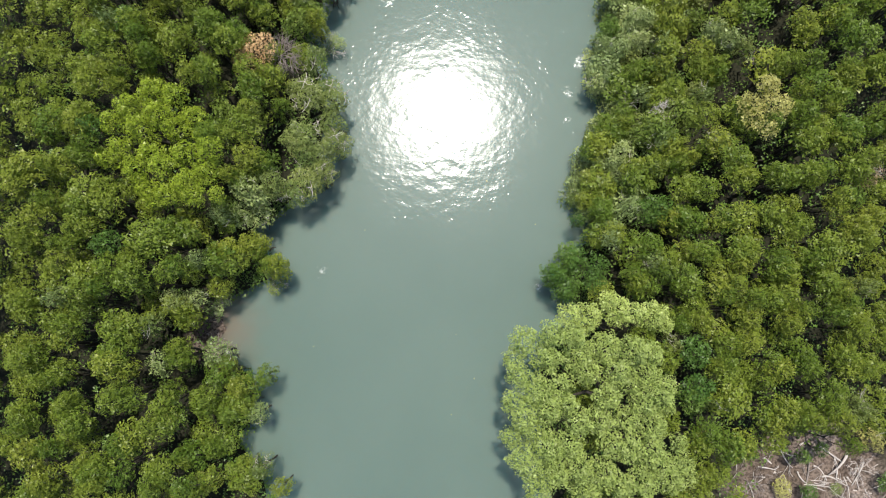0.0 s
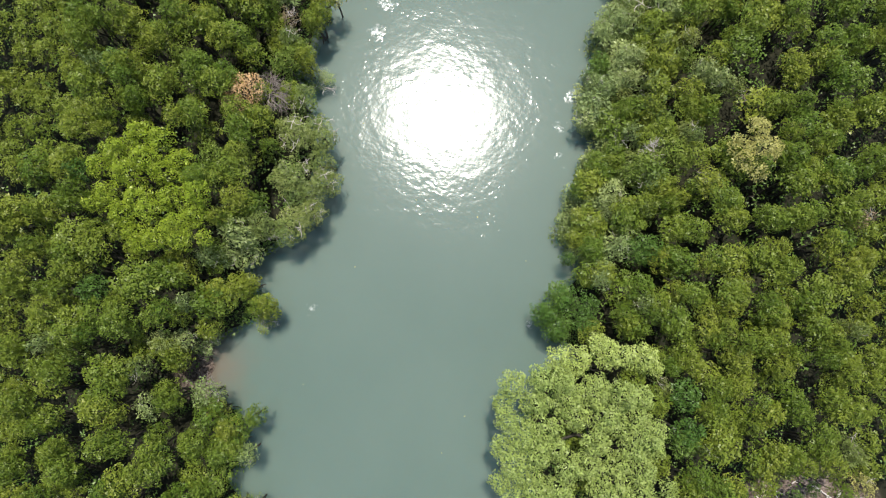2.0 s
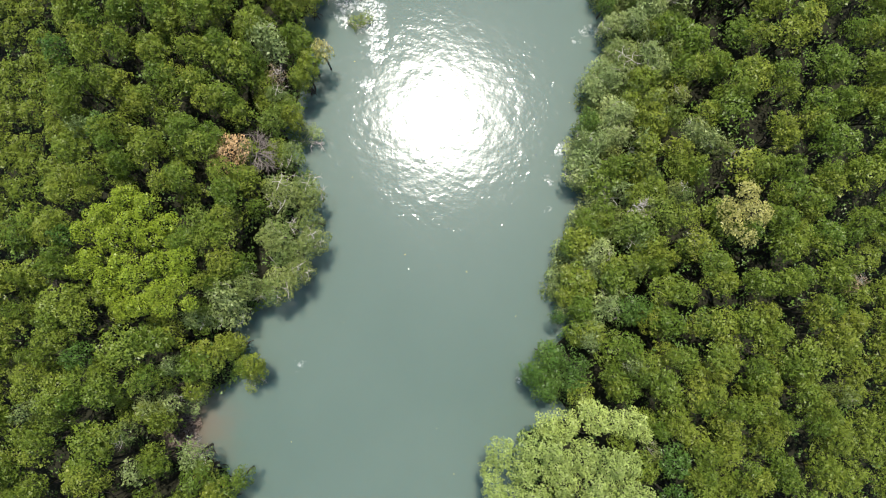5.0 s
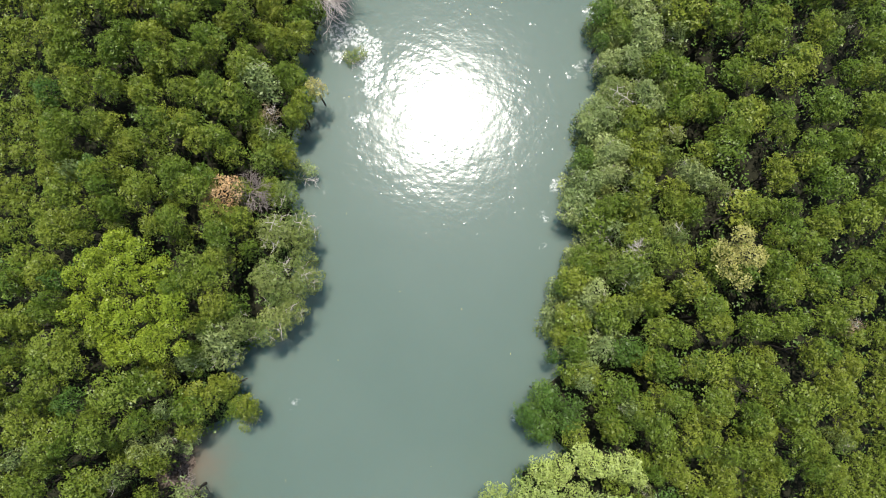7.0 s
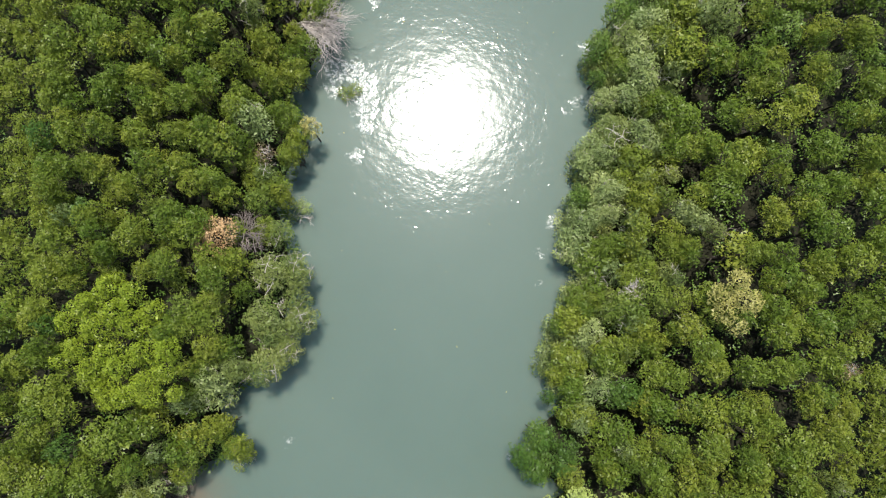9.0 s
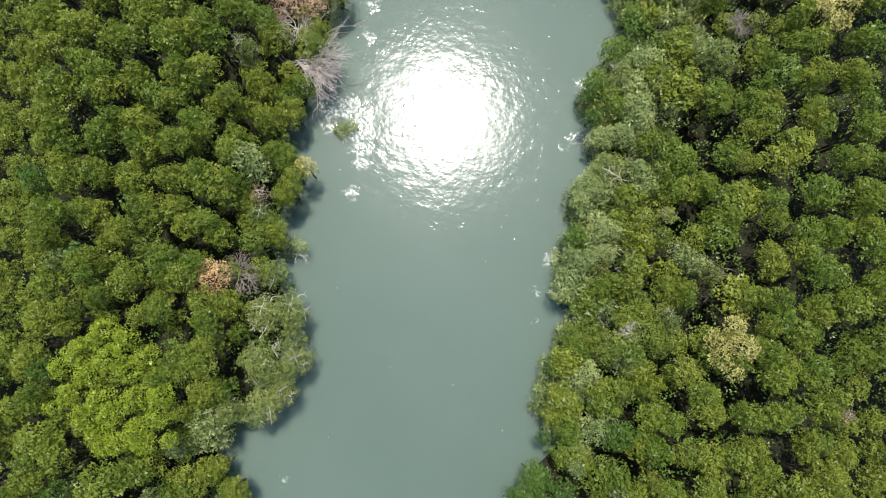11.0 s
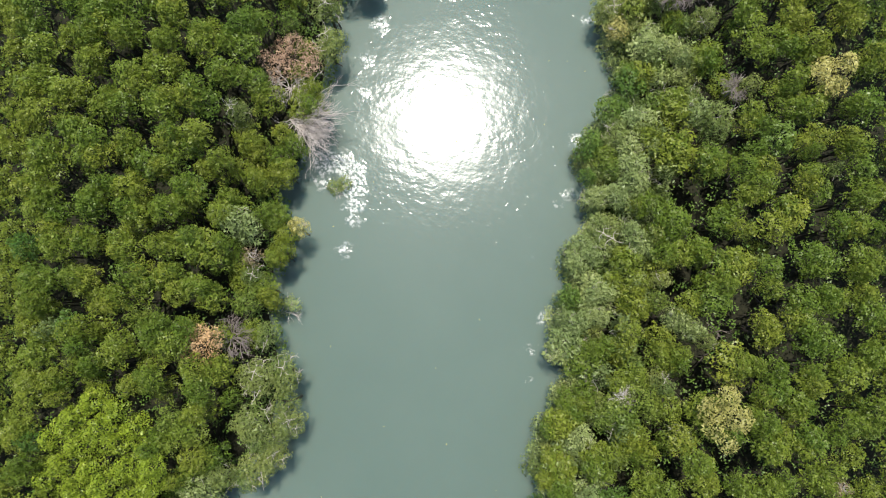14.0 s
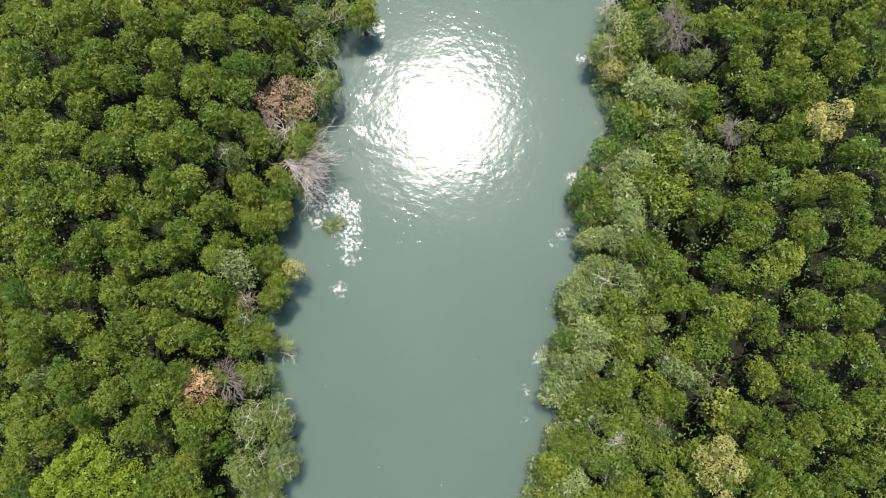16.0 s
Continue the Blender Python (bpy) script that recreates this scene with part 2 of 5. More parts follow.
RIGHT_BANK = [(-10.2, 6.0), (-7.7, 5.5), (-5.1, 5.5), (-3.2, 5.5), (-1.3, 6.0), (-0.5, 8.5), (1.1, 7.2), (3.2, 7.0), (4.8, 9.0), (6.1, 8.8), (8.4, 8.8), (10.7, 9.8), (13.0, 10.3), (15.0, 9.7), (16.4, 10.4), (18.0, 11.2), (19.4, 10.7), (21.7, 12.3), (22.7, 11.8), (24.7, 11.6), (26.5, 12.1), (28.1, 13.5), (30.0, 13.9), (32.2, 13.7), (33.8, 12.6), (36.1, 13.2), (40.0, 13.6)]


def bank_x(bank, y):
    return float(np.interp(y, [p[0] for p in bank], [p[1] for p in bank]))


def inland(x, y):
    """Metres from the water's edge into the forest; less than nothing over the river."""
    return max(bank_x(LEFT_BANK, y) - x, x - bank_x(RIGHT_BANK, y))


def ground_z(x, y):
    d = inland(x, y)
    slope = -1.3 + 1.65 / (1 + math.exp(-(d + 0.2) / 0.45))
    return slope + 0.10 * noise.noise((x * 0.5, y * 0.5, 3.0)) + 0.05 * noise.noise((x * 1.7, y * 1.7, 9.0))


def mesh_of(name, verts, faces, mat, smooth=False):
    me = bpy.data.meshes.new(name)
    me.from_pydata([tuple(v) for v in verts], [], [tuple(f) for f in faces])
    me.materials.append(mat)
    if smooth:
        me.shade_smooth()
    me.update()
    return me


def axis(lo, hi, step):
    inner = np.arange(lo, hi + 0.01, step)
    far = np.array([4, 10, 22, 50, 110, 240, 520, 900, 1500.0])
    return np.concatenate([lo - far[::-1], inner, hi + far])


def build_ground():
    xs, ys = axis(-30, 34, 0.5), axis(-16, 44, 0.5)
    verts = [(x, y, ground_z(x, y)) for y in ys for x in xs]
    n = len(xs)
    faces = [(j * n + i, j * n + i + 1, (j + 1) * n + i + 1, (j + 1) * n + i) for j in range(len(ys) - 1) for i in range(n - 1)]
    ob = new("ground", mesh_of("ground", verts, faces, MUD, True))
    tagged(ob, "brown tidal mud with leaf litter, darkened for shade under the mangroves", "ground", kind="structure")


def build_water():
    xs, ys = np.linspace(-18, 18, 13), axis(-18, 40, 2.0)
    verts = [(x, y, 0.0) for y in ys for x in xs]
    n = len(xs)
    faces = [(j * n + i, j * n + i + 1, (j + 1) * n + i + 1, (j + 1) * n + i) for j in range(len(ys) - 1) for i in range(n - 1)]
    ob = new("water", mesh_of("water", verts, faces, WATER, True))
    tagged(ob, "murky grey-green tidal creek with small ripples", "water", kind="structure")


build_ground()
build_water()


# ---- trees ----
def part(name, mesh, parent, label=""):
    ob = new(name, mesh)
    ob.parent = parent
    return tagged(ob, label) if label else ob


def unit(v):
    return v / np.maximum(np.linalg.norm(v, axis=-1, keepdims=True), 1e-9)


def blades(at, way, rng, length=0.12, width=0.055, count=5):
    """Leaves in rosettes: each is one blade that spreads from its twig's end, broad at its foot and pointed."""
    n = len(at)
    at, way = np.repeat(at, count, 0), np.repeat(way, count, 0)
    side = unit(np.cross(way, rng.normal(size=(n * count, 3))))
    out = unit(side + way * rng.uniform(-0.05, 0.55, (n * count, 1)))
    across = unit(np.cross(way, out) + rng.normal(scale=0.3, size=out.shape))
    own = unit(np.cross(out, across))
    turn = np.where(np.sum(own * way, 1, keepdims=True) < 0, -1.0, 1.0)
    across, own = across * turn, own * turn
    size = rng.uniform(0.7, 1.3, (n * count, 1))
    base = at + out * 0.01 + side * rng.uniform(0, 0.05, (n * count, 1))
    tip = base + out * length * size
    mid = base + out * length * size * 0.3
    lie = unit(own * 0.8 + way)
    return np.stack([mid - across * width * 0.5 * size, tip, mid + across * width * 0.5 * size], 1).reshape(-1, 3), np.repeat(lie, 3, 0)


def blade_mesh(name, shape, mat):
    verts, lies = shape
    me = bpy.data.meshes.new(name)
    me.vertices.add(len(verts))
    me.vertices.foreach_set("co", verts.astype(np.float32).ravel())
    me.loops.add(len(verts))
    me.loops.foreach_set("vertex_index", np.arange(len(verts), dtype=np.int32))
    me.polygons.add(len(verts) // 3)
    me.polygons.foreach_set("loop_start", np.arange(0, len(verts), 3, dtype=np.int32))
    me.materials.append(mat)
    me.update(calc_edges=True)
    me.shade_smooth()
    me.attributes.new("custom_normal", "FLOAT_VECTOR", "POINT").data.foreach_set("vector", lies.astype(np.float32).ravel())
    me.update()
    return me


def leaf_mesh(name, at, way, mat, rng, length, width, count):
    return blade_mesh(name, blades(at, way, rng, length, width, count), mat)


def thinned(at, way, apart):
    """Twig ends that keep some distance from one another."""
    kept = np.empty((0, 3))
    chosen = []
    for k, p in enumerate(at):
        if not len(kept) or np.min(np.sum((kept - p) ** 2, 1)) > apart * apart:
            kept = np.vstack([kept, p])
            chosen.append(k)
    return at[chosen], way[chosen]


def crown_mesh(lobes, leaf, rng, density, length, width, count, ragged, apart):
    """The outer leaves of a crown, in rosettes, and sparser old ones inside it."""
    at, way = lobe_points(lobes, density, rng, ragged=ragged)
    mix = rng.permutation(len(at))
    outer = blades(*thinned(at[mix], way[mix], apart), rng, length, width, count)
    core = [(x, y, z - 0.04, r * 0.8, g * 0.8) for x, y, z, r, g in lobes]
    inner = blades(*lobe_points(core, 10, rng, ragged=ragged), rng, length * 1.9, width * 2.2, 3)
    return blade_mesh("crown", [np.concatenate(q) for q in zip(outer, inner)], leaf)


def lobe_points(lobes, density, rng, low=-0.1, ragged=0.07):
    """Twig ends over the outer skin of a crown that is made of round lobes (x, y, z, radius, height)."""
    ats, ways = [], []
    L = np.array(lobes)
    for x, y, z, r, hgt in lobes:
        n = int(density * 2 * math.pi * r * r * 1.15)
        v = unit(rng.normal(size=(n, 3)))
        v[:, 2] = np.where(v[:, 2] < low, -v[:, 2], v[:, 2])
        k = 1 + ragged * rng.normal(size=(n, 1)) - 0.05
        p = np.array([x, y, z]) + v * np.array([r, r, hgt]) * k
        w = unit(v * np.array([1, 1, r / hgt]) + np.array([0, 0, 0.10]))
        inside = (v[:, 2] < 0.2) & (rng.random(n) < 0.65)
        near = L[np.linalg.norm(L[:, :3] - np.array([x, y, z]), axis=1) < np.maximum(L[:, 3], L[:, 4]) + 1.2 * max(r, hgt)]
        for a, b, c, s, g in near:
            if (a, b, c) != (x, y, z):
                q = (p - np.array([a, b, c])) / np.array([s, s, g])
                inside |= (np.sum(q * q, 1) < 0.72)
        ats.append(p[~inside])
        ways.append(w[~inside])
    return np.concatenate(ats), np.concatenate(ways)


def tube(points, radii, sides=5):
    """A tapered limb through the points, closed at its tip."""
    pts = np.array(points, float)
    run = unit(np.gradient(pts, axis=0))
    ref = np.array([0.31, 0.83, 0.46])
    a = unit(np.cross(run, ref))
    b = np.cross(run, a)
    verts, faces = [], []
    for i, (p, r) in enumerate(zip(pts, radii)):
        for k in range(sides):
            ang = 2 * math.pi * k / sides
            verts.append(p + (a[i] * math.cos(ang) + b[i] * math.sin(ang)) * r)
    for i in range(len(pts) - 1):
        for k in range(sides):
            k2 = (k + 1) % sides
            faces.append((i * sides + k, i * sides + k2, (i + 1) * sides + k2, (i + 1) * sides + k))
    faces.append(tuple(range((len(pts) - 1) * sides, len(pts) * sides)))
    faces.append(tuple(reversed(range(sides))))
    return verts, faces


def joined(tubes):
    verts, faces = [], []
    for v, f in tubes:
        k = len(verts)
        verts += list(v)
        faces += [tuple(i + k for i in face) for face in f]
    return verts, faces


def bent(start, end, rng, sway=0.12, n=5):
    s, e = np.array(start, float), np.array(end, float)
    ts = np.linspace(0, 1, n)
    off = rng.normal(size=3) * sway * np.linalg.norm(e - s)
    return [s + (e - s) * t + off * math.sin(math.pi * t) for t in ts]


def trunk_and_limbs(thing, top, lobes, rng, mat=BARK, thick=0.09, limbs=2, roots=2):
    fork = top * 0.55
    trunk = part("trunk", mesh_of("trunk", *tube(bent((0, 0, -0.25), (0, 0, fork), rng, 0.05), np.linspace(thick, thick * 0.7, 5), 6), mat, True), thing)
    order = sorted(lobes, key=lambda q: -q[3])[:limbs]
    for x, y, z, r, g in order:
        part("limb", mesh_of("limb", *tube(bent((0, 0, fork * 0.96), (x, y, z + g * 0.2), rng), np.linspace(thick * 0.62, 0.015, 5)), mat, True), thing)
    for k in range(roots):
        a = 2 * math.pi * (k + rng.uniform(-0.3, 0.3)) / roots
        reach, rise = rng.uniform(0.45, 0.9), rng.uniform(0.5, 1.0)
        path = [(0, 0, rise), (math.cos(a) * reach * 0.55, math.sin(a) * reach * 0.55, rise * 0.8), (math.cos(a) * reach, math.sin(a) * reach, -0.25)]
        part("prop_root", mesh_of("prop_root", *tube(path, (0.035, 0.03, 0.022), 4), mat, True), trunk)


def twig_spray(at, rng, mat, name="twig", length=0.5, n=4):
    tubes = []
    for _ in range(n):
        a, up = rng.uniform(0, 2 * math.pi), rng.uniform(0.1, 0.7)
        end = np.array(at) + length * rng.uniform(0.6, 1.2) * np.array([math.cos(a), math.sin(a), up])
        tubes.append(tube(bent(at, end, rng, 0.15, 4), (0.014, 0.012, 0.009, 0.005), 4))
        side = np.array(at) + (end - np.array(at)) * 0.55
        tubes.append(tube(bent(side, side + length * 0.4 * rng.normal(size=3), rng, 0.1, 3), (0.009, 0.007, 0.004), 4))
    return mesh_of(name, *joined(tubes), mat)


def crown_lobes(r, top, rng, size=(0.20, 0.32), gap=0.93, tall=1.7):
    """Leaf tufts set over a dome of radius r, and the dome's own body inside them."""
    out = [(0.0, 0.0, -0.42 - 0.75 * tall, 0.60, 0.72 * tall)]
    for _ in range(700):
        a, c = rng.uniform(0, 2 * math.pi), rng.uniform(0.02, 1.0)
        d = math.sqrt(1 - c * c) * 0.76 * rng.uniform(0.8, 1.12)
        s = rng.uniform(*size)
        q = np.array((math.cos(a) * d, math.sin(a) * d, -0.30 + (c - 1) * 0.95 * tall + rng.normal() * 0.08 - s * 0.35))
        if all(np.linalg.norm(q - np.array(o[:3])) > gap * (s + o[3]) for o in out[1:]):
            out.append((*q, s, s * rng.uniform(0.85, 1.1)))
    return [(x * r, y * r, top + z * r, s * r, g * r) for x, y, z, s, g in out]


RADIUS = 0.9


def prototype(name, seed, top, leaf, label, density=80, length=0.102, width=0.066, twigs=0, ragged=0.065, count=12, apart=0.158):
    rng = np.random.default_rng(seed)
    thing = new(name)
    tagged(thing, label, "tree")
    shape = crown_lobes(RADIUS, top, rng)
    trunk_and_limbs(thing, top, shape, rng)
    crown = part("crown", crown_mesh(shape, leaf, rng, density, length, width, count, ragged, apart), thing)
    for k in range(twigs):
        x, y, z, r, g = shape[rng.integers(0, len(shape))]
        part("bare_twig", twig_spray((x, y, z + g * 0.75), rng, BLEACHED), crown, "bleached bare twigs")
    return thing


TALL, LOW = 8.4, 5.0
OLIVE_TEXT = "olive-green mangrove tree with a dense lumpy crown"
KINDS = {
    "b": ([], [prototype("bank_shrub", 80 + k, 2.6, SILVER if k else GREYISH, ("silvery" if k else "grey-green") + " low feathery shrub sprawling at the water's edge", 60, 0.15, 0.056, k, 0.26, 9, 0.20) for k in range(3)]),
    "m": ([prototype("mangrove_tree", 10 + k, TALL, OLIVE, OLIVE_TEXT) for k in range(5)],
          [prototype("mangrove_tree", 20 + k, LOW, OLIVE, "low " + OLIVE_TEXT + " at the bank") for k in range(3)]),
    "d": ([prototype("mangrove_tree", 30 + k, TALL, DEEP, "deep green mangrove tree with a smooth dense crown") for k in range(2)],
          [prototype("mangrove_tree", 33 + k, LOW, DEEP, "deep green low mangrove tree over the water's edge") for k in range(2)]),
    "l": ([], [prototype("mangrove_tree", 40 + k, LOW, LIME, "yellow-green mangrove tree with a loose crown") for k in range(2)]),
    "g": ([], [prototype("bank_mangrove", 50 + k, LOW, GREYISH, "grey-green bank mangrove with bleached twigs in its crown", 80, 0.086, 0.052, 2 - k % 2, 0.08, 11, 0.145) for k in range(3)]),
    "s": ([], [prototype("bank_mangrove", 60 + k, LOW, SILVER, "silvery feathery mangrove shrub on the creek bank", 60, 0.15, 0.060, 1, 0.2, 9, 0.19) for k in range(2)]),
    "y": ([prototype("mangrove_tree", 70 + k, TALL, STRAW, "straw-yellow mangrove tree with thin foliage", 80, 0.11, 0.06, 1, 0.12, 10, 0.16) for k in range(1)],
          [prototype("mangrove_tree", 73, LOW, STRAW, "small straw-yellow mangrove with thin foliage", 80, 0.11, 0.06, 1, 0.12, 10, 0.16)]),
    "e": ([], [prototype("mangrove_tree", 76, LOW, DRY, "withered brown mangrove with dry leaves", 60, 0.10, 0.05, 4, 0.2, 7, 0.2)]),
}
chance = random.Random(5)


def stem(thing, proto, m):
    """Sets the parts of a pattern into a tree."""
    for o in proto.children:
        c = o.copy()
        scene.collection.objects.link(c)
        c.parent = thing
        c.matrix_basis = m
        for p in o.children:
            q = p.copy()
            scene.collection.objects.link(q)
            q.parent = c


STANDING = []


def plant(kind, places, group):
    """Trees of one kind; each has one to three stems that lean from one foot, given as (x, y, crown radius, height)."""
    tall, low = KINDS[kind]
    for stems in places:
        x0, y0 = sum(q[0] for q in stems) / len(stems), sum(q[1] for q in stems) / len(stems)
        z, tree = ground_z(x0, y0), None
        for x, y, r, top in stems:
            STANDING.append((x, y, r))
            pool = tall if tall and (top > 6.4 or not low) else low
            proto = chance.choice(pool)
            s = r / RADIUS
            top += chance.uniform(-0.45, 0.4)
            if tree is None:
                tree = new(proto.name.split(".")[0])
                tree.location = (x0, y0, z)
                tagged(tree, proto["label"], "tree", group)
            wide = chance.uniform(0.9, 1.12)
            high = (top - z) / (2.6 if kind == "b" else TALL if pool is tall else LOW)
            lean = Matrix.Identity(4)
            lean[0][2], lean[1][2] = (x - x0) / (top - z), (y - y0) / (top - z)
            stem(tree, proto, lean @ pose(0, 0, 0, 0, 0, chance.uniform(0, 360)) @ Matrix.Diagonal((s * wide, s / wide, high, 1)))


def thicket(places, label):
    """The forest's further part: crowns that cannot be told apart, in one mesh."""
    pool = [[c for c in p.children if c.name.startswith("crown")][0].data for p in KINDS["m"][0]]
    shapes = []
    for me in pool:
        co, lie = np.empty(len(me.vertices) * 3, np.float32), np.empty(len(me.vertices) * 3, np.float32)
        me.vertices.foreach_get("co", co)
        me.vertex_normals.foreach_get("vector", lie)
        shapes.append([q.reshape(-1, 3) for q in (co, lie)])
    verts, lies = [], []
    for x, y, r, top in places:
        k, a, s = chance.randrange(len(shapes)), chance.uniform(0, 2 * math.pi), r / RADIUS
        turn = np.array([[math.cos(a), math.sin(a), 0], [-math.sin(a), math.cos(a), 0], [0, 0, 1]])
        verts.append((shapes[k][0] * np.array([s, s, top / TALL])) @ turn + np.array([x, y, 0.3]))
        lies.append(shapes[k][1] @ turn)
    ob = new("mangrove_thicket", blade_mesh("mangrove_thicket", (np.concatenate(verts), np.concatenate(lies)), OLIVE))
    tagged(ob, label, "forest", kind="stuff")


# boughs of three broad trees, in the same terms
PALE_BOUGHS = [(4.2, -1.4, 0.77, 8.7), (3.7, -2.3, 0.62, 8.5), (5.5, -1.0, 0.72, 9.0), (5.3, -2.3, 0.77, 8.9), (6.6, -1.2, 0.67, 9.0), (7.0, -2.3, 0.87, 9.0), (8.4, -1.9, 1.03, 9.0), (9.6, -1.8, 0.77, 9.0), (10.6, -2.1, 0.72, 8.9), (7.3, -3.0, 0.72, 9.0), (8.9, -2.9, 0.97, 9.0), (10.4, -3.1, 0.72, 8.9), (4.8, -4.0, 0.92, 8.9), (6.0, -3.7, 0.72, 9.0), (3.7, -4.5, 0.66, 8.5), (5.3, -4.8, 0.87, 8.9), (6.3, -4.6, 0.66, 9.0), (8.2, -4.0, 0.72, 9.0), (10.7, -4.0, 0.82, 8.8), (9.6, -3.7, 0.56, 9.0), (11.4, -3.7, 0.56, 8.6), (11.2, -4.6, 0.66, 8.7), (10.1, -4.6, 0.66, 8.9), (7.9, -5.3, 0.87, 9.0)]
PALE_BOUGHS += [(6.8, -5.4, 0.66, 9.0), (9.3, -5.4, 0.76, 9.0), (10.5, -5.6, 0.87, 8.9), (3.6, -6.3, 0.61, 8.5), (4.6, -5.9, 0.66, 8.8), (5.3, -6.7, 0.91, 8.9), (6.4, -6.5, 0.76, 9.0), (8.4, -6.5, 0.71, 9.0), (9.2, -6.7, 0.76, 9.0), (10.3, -6.7, 0.86, 8.9), (11.7, -6.4, 0.46, 8.4), (10.9, -7.5, 0.81, 8.8), (4.4, -7.7, 0.71, 8.8), (5.7, -7.9, 0.86, 9.0), (6.9, -7.7, 0.81, 9.0), (8.0, -7.9, 0.76, 9.0), (8.8, -8.5, 0.66, 9.0), (10.0, -8.3, 0.81, 8.9), (11.4, -8.3, 0.76, 8.6), (12.1, -7.5, 0.61, 8.1), (7.3, -8.8, 0.86, 9.0), (4.8, -8.9, 0.71, 8.9), (12.6, -8.3, 0.66, 7.7), (3.9, -3.1, 0.67, 8.6)]
PALE_BOUGHS += [(4.1, -5.3, 0.66, 8.7), (3.9, -7.2, 0.66, 8.6)]
NEAR_BOUGHS = [(6.6, -0.1, 0.64, 7.4), (7.7, -0.1, 0.75, 7.4), (7.4, -0.6, 0.53, 7.4), (9.2, 0.1, 0.86, 7.4), (10.0, 0.0, 0.59, 7.4), (11.0, -0.1, 0.80, 7.4), (8.7, 0.6, 0.54, 7.4), (11.5, -0.6, 0.43, 7.4)]
BRIGHT_BOUGHS = [(-15.0, 11.4, 0.79, 9.0), (-13.6, 11.1, 0.63, 9.0), (-15.9, 10.4, 0.79, 9.0), (-14.4, 10.1, 0.79, 9.0), (-13.0, 10.1, 0.73, 9.0), (-16.7, 9.7, 0.63, 9.0), (-15.3, 9.4, 0.84, 9.0), (-13.6, 9.5, 0.79, 9.0), (-12.2, 9.1, 0.68, 9.0), (-16.3, 8.4, 0.73, 9.0), (-14.9, 8.1, 0.73, 9.0), (-13.2, 8.1, 0.84, 9.0), (-11.7, 8.3, 0.63, 9.0), (-15.6, 7.3, 0.68, 9.0), (-14.2, 7.4, 0.68, 9.0), (-12.1, 7.3, 0.78, 9.0), (-12.9, 6.6, 0.68, 9.0), (-15.1, 6.3, 0.62, 9.0), (-13.9, 6.0, 0.62, 9.0), (-12.6, 6.0, 0.62, 9.0), (-11.5, 6.1, 0.42, 9.0), (-14.7, 5.8, 0.52, 9.0), (-16.9, 7.7, 0.47, 9.0)]
plant("m", [
    ((-20.5, -8.5, 0.75, 8.8), (-19.6, -8.1, 1.00, 8.8), (-18.9, -8.2, 0.62, 8.8)), ((-17.4, -7.7, 0.75, 8.8), (-16.7, -7.8, 0.75, 8.8), (-18.0, -7.2, 0.69, 8.8)),
    ((-17.1, -8.6, 0.62, 8.8), (-15.6, -8.0, 0.82, 8.0), (-17.2, -6.9, 0.81, 8.8)), ((-14.9, -8.8, 0.76, 8.0), (-14.2, -8.3, 0.72, 7.0), (-14.8, -7.7, 0.91, 7.1)),
    ((-13.7, -7.9, 0.60, 6.3), (-12.9, -7.8, 0.96, 5.6), (-14.0, -7.1, 0.54, 6.3)), ((-13.7, -8.9, 0.65, 7.0), (-12.8, -9.0, 0.73, 6.3), (-11.9, -9.1, 0.82, 5.5)),
    ((-11.2, -8.9, 1.04, 4.8), (-10.9, -8.2, 0.78, 4.2), (-10.1, -9.3, 0.84, 4.2)), ((-8.9, -9.6, 0.63, 4.2),),
], "olive mangroves")
plant("m", [
    ((-20.7, -5.2, 0.75, 8.8), (-20.1, -5.7, 0.69, 8.8), (-20.7, -4.2, 0.69, 8.8)), ((-20.7, -6.8, 0.81, 8.8), (-19.7, -6.4, 0.50, 8.8), (-18.7, -7.0, 0.63, 8.8)),
    ((-18.9, -4.5, 0.63, 8.8), (-18.4, -5.0, 0.63, 8.8), (-18.2, -3.7, 0.57, 8.8)), ((-18.6, -5.7, 0.75, 8.8), (-17.8, -5.7, 0.63, 8.8), (-17.8, -4.9, 0.88, 8.8)),
    ((-16.5, -4.6, 0.82, 8.8), (-15.3, -4.6, 0.77, 8.2), (-16.3, -3.4, 0.63, 8.6)), ((-16.1, -6.4, 0.75, 8.8), (-15.6, -5.9, 1.01, 8.4), (-15.5, -6.8, 0.71, 7.9)),
    ((-15.1, -5.7, 0.71, 7.9), (-14.3, -6.1, 0.79, 7.2), (-14.0, -5.0, 0.66, 7.0)), ((-14.5, -4.5, 0.72, 7.5), (-13.8, -3.4, 0.67, 6.4), (-13.6, -5.9, 0.80, 6.6)),
], "olive mangroves")
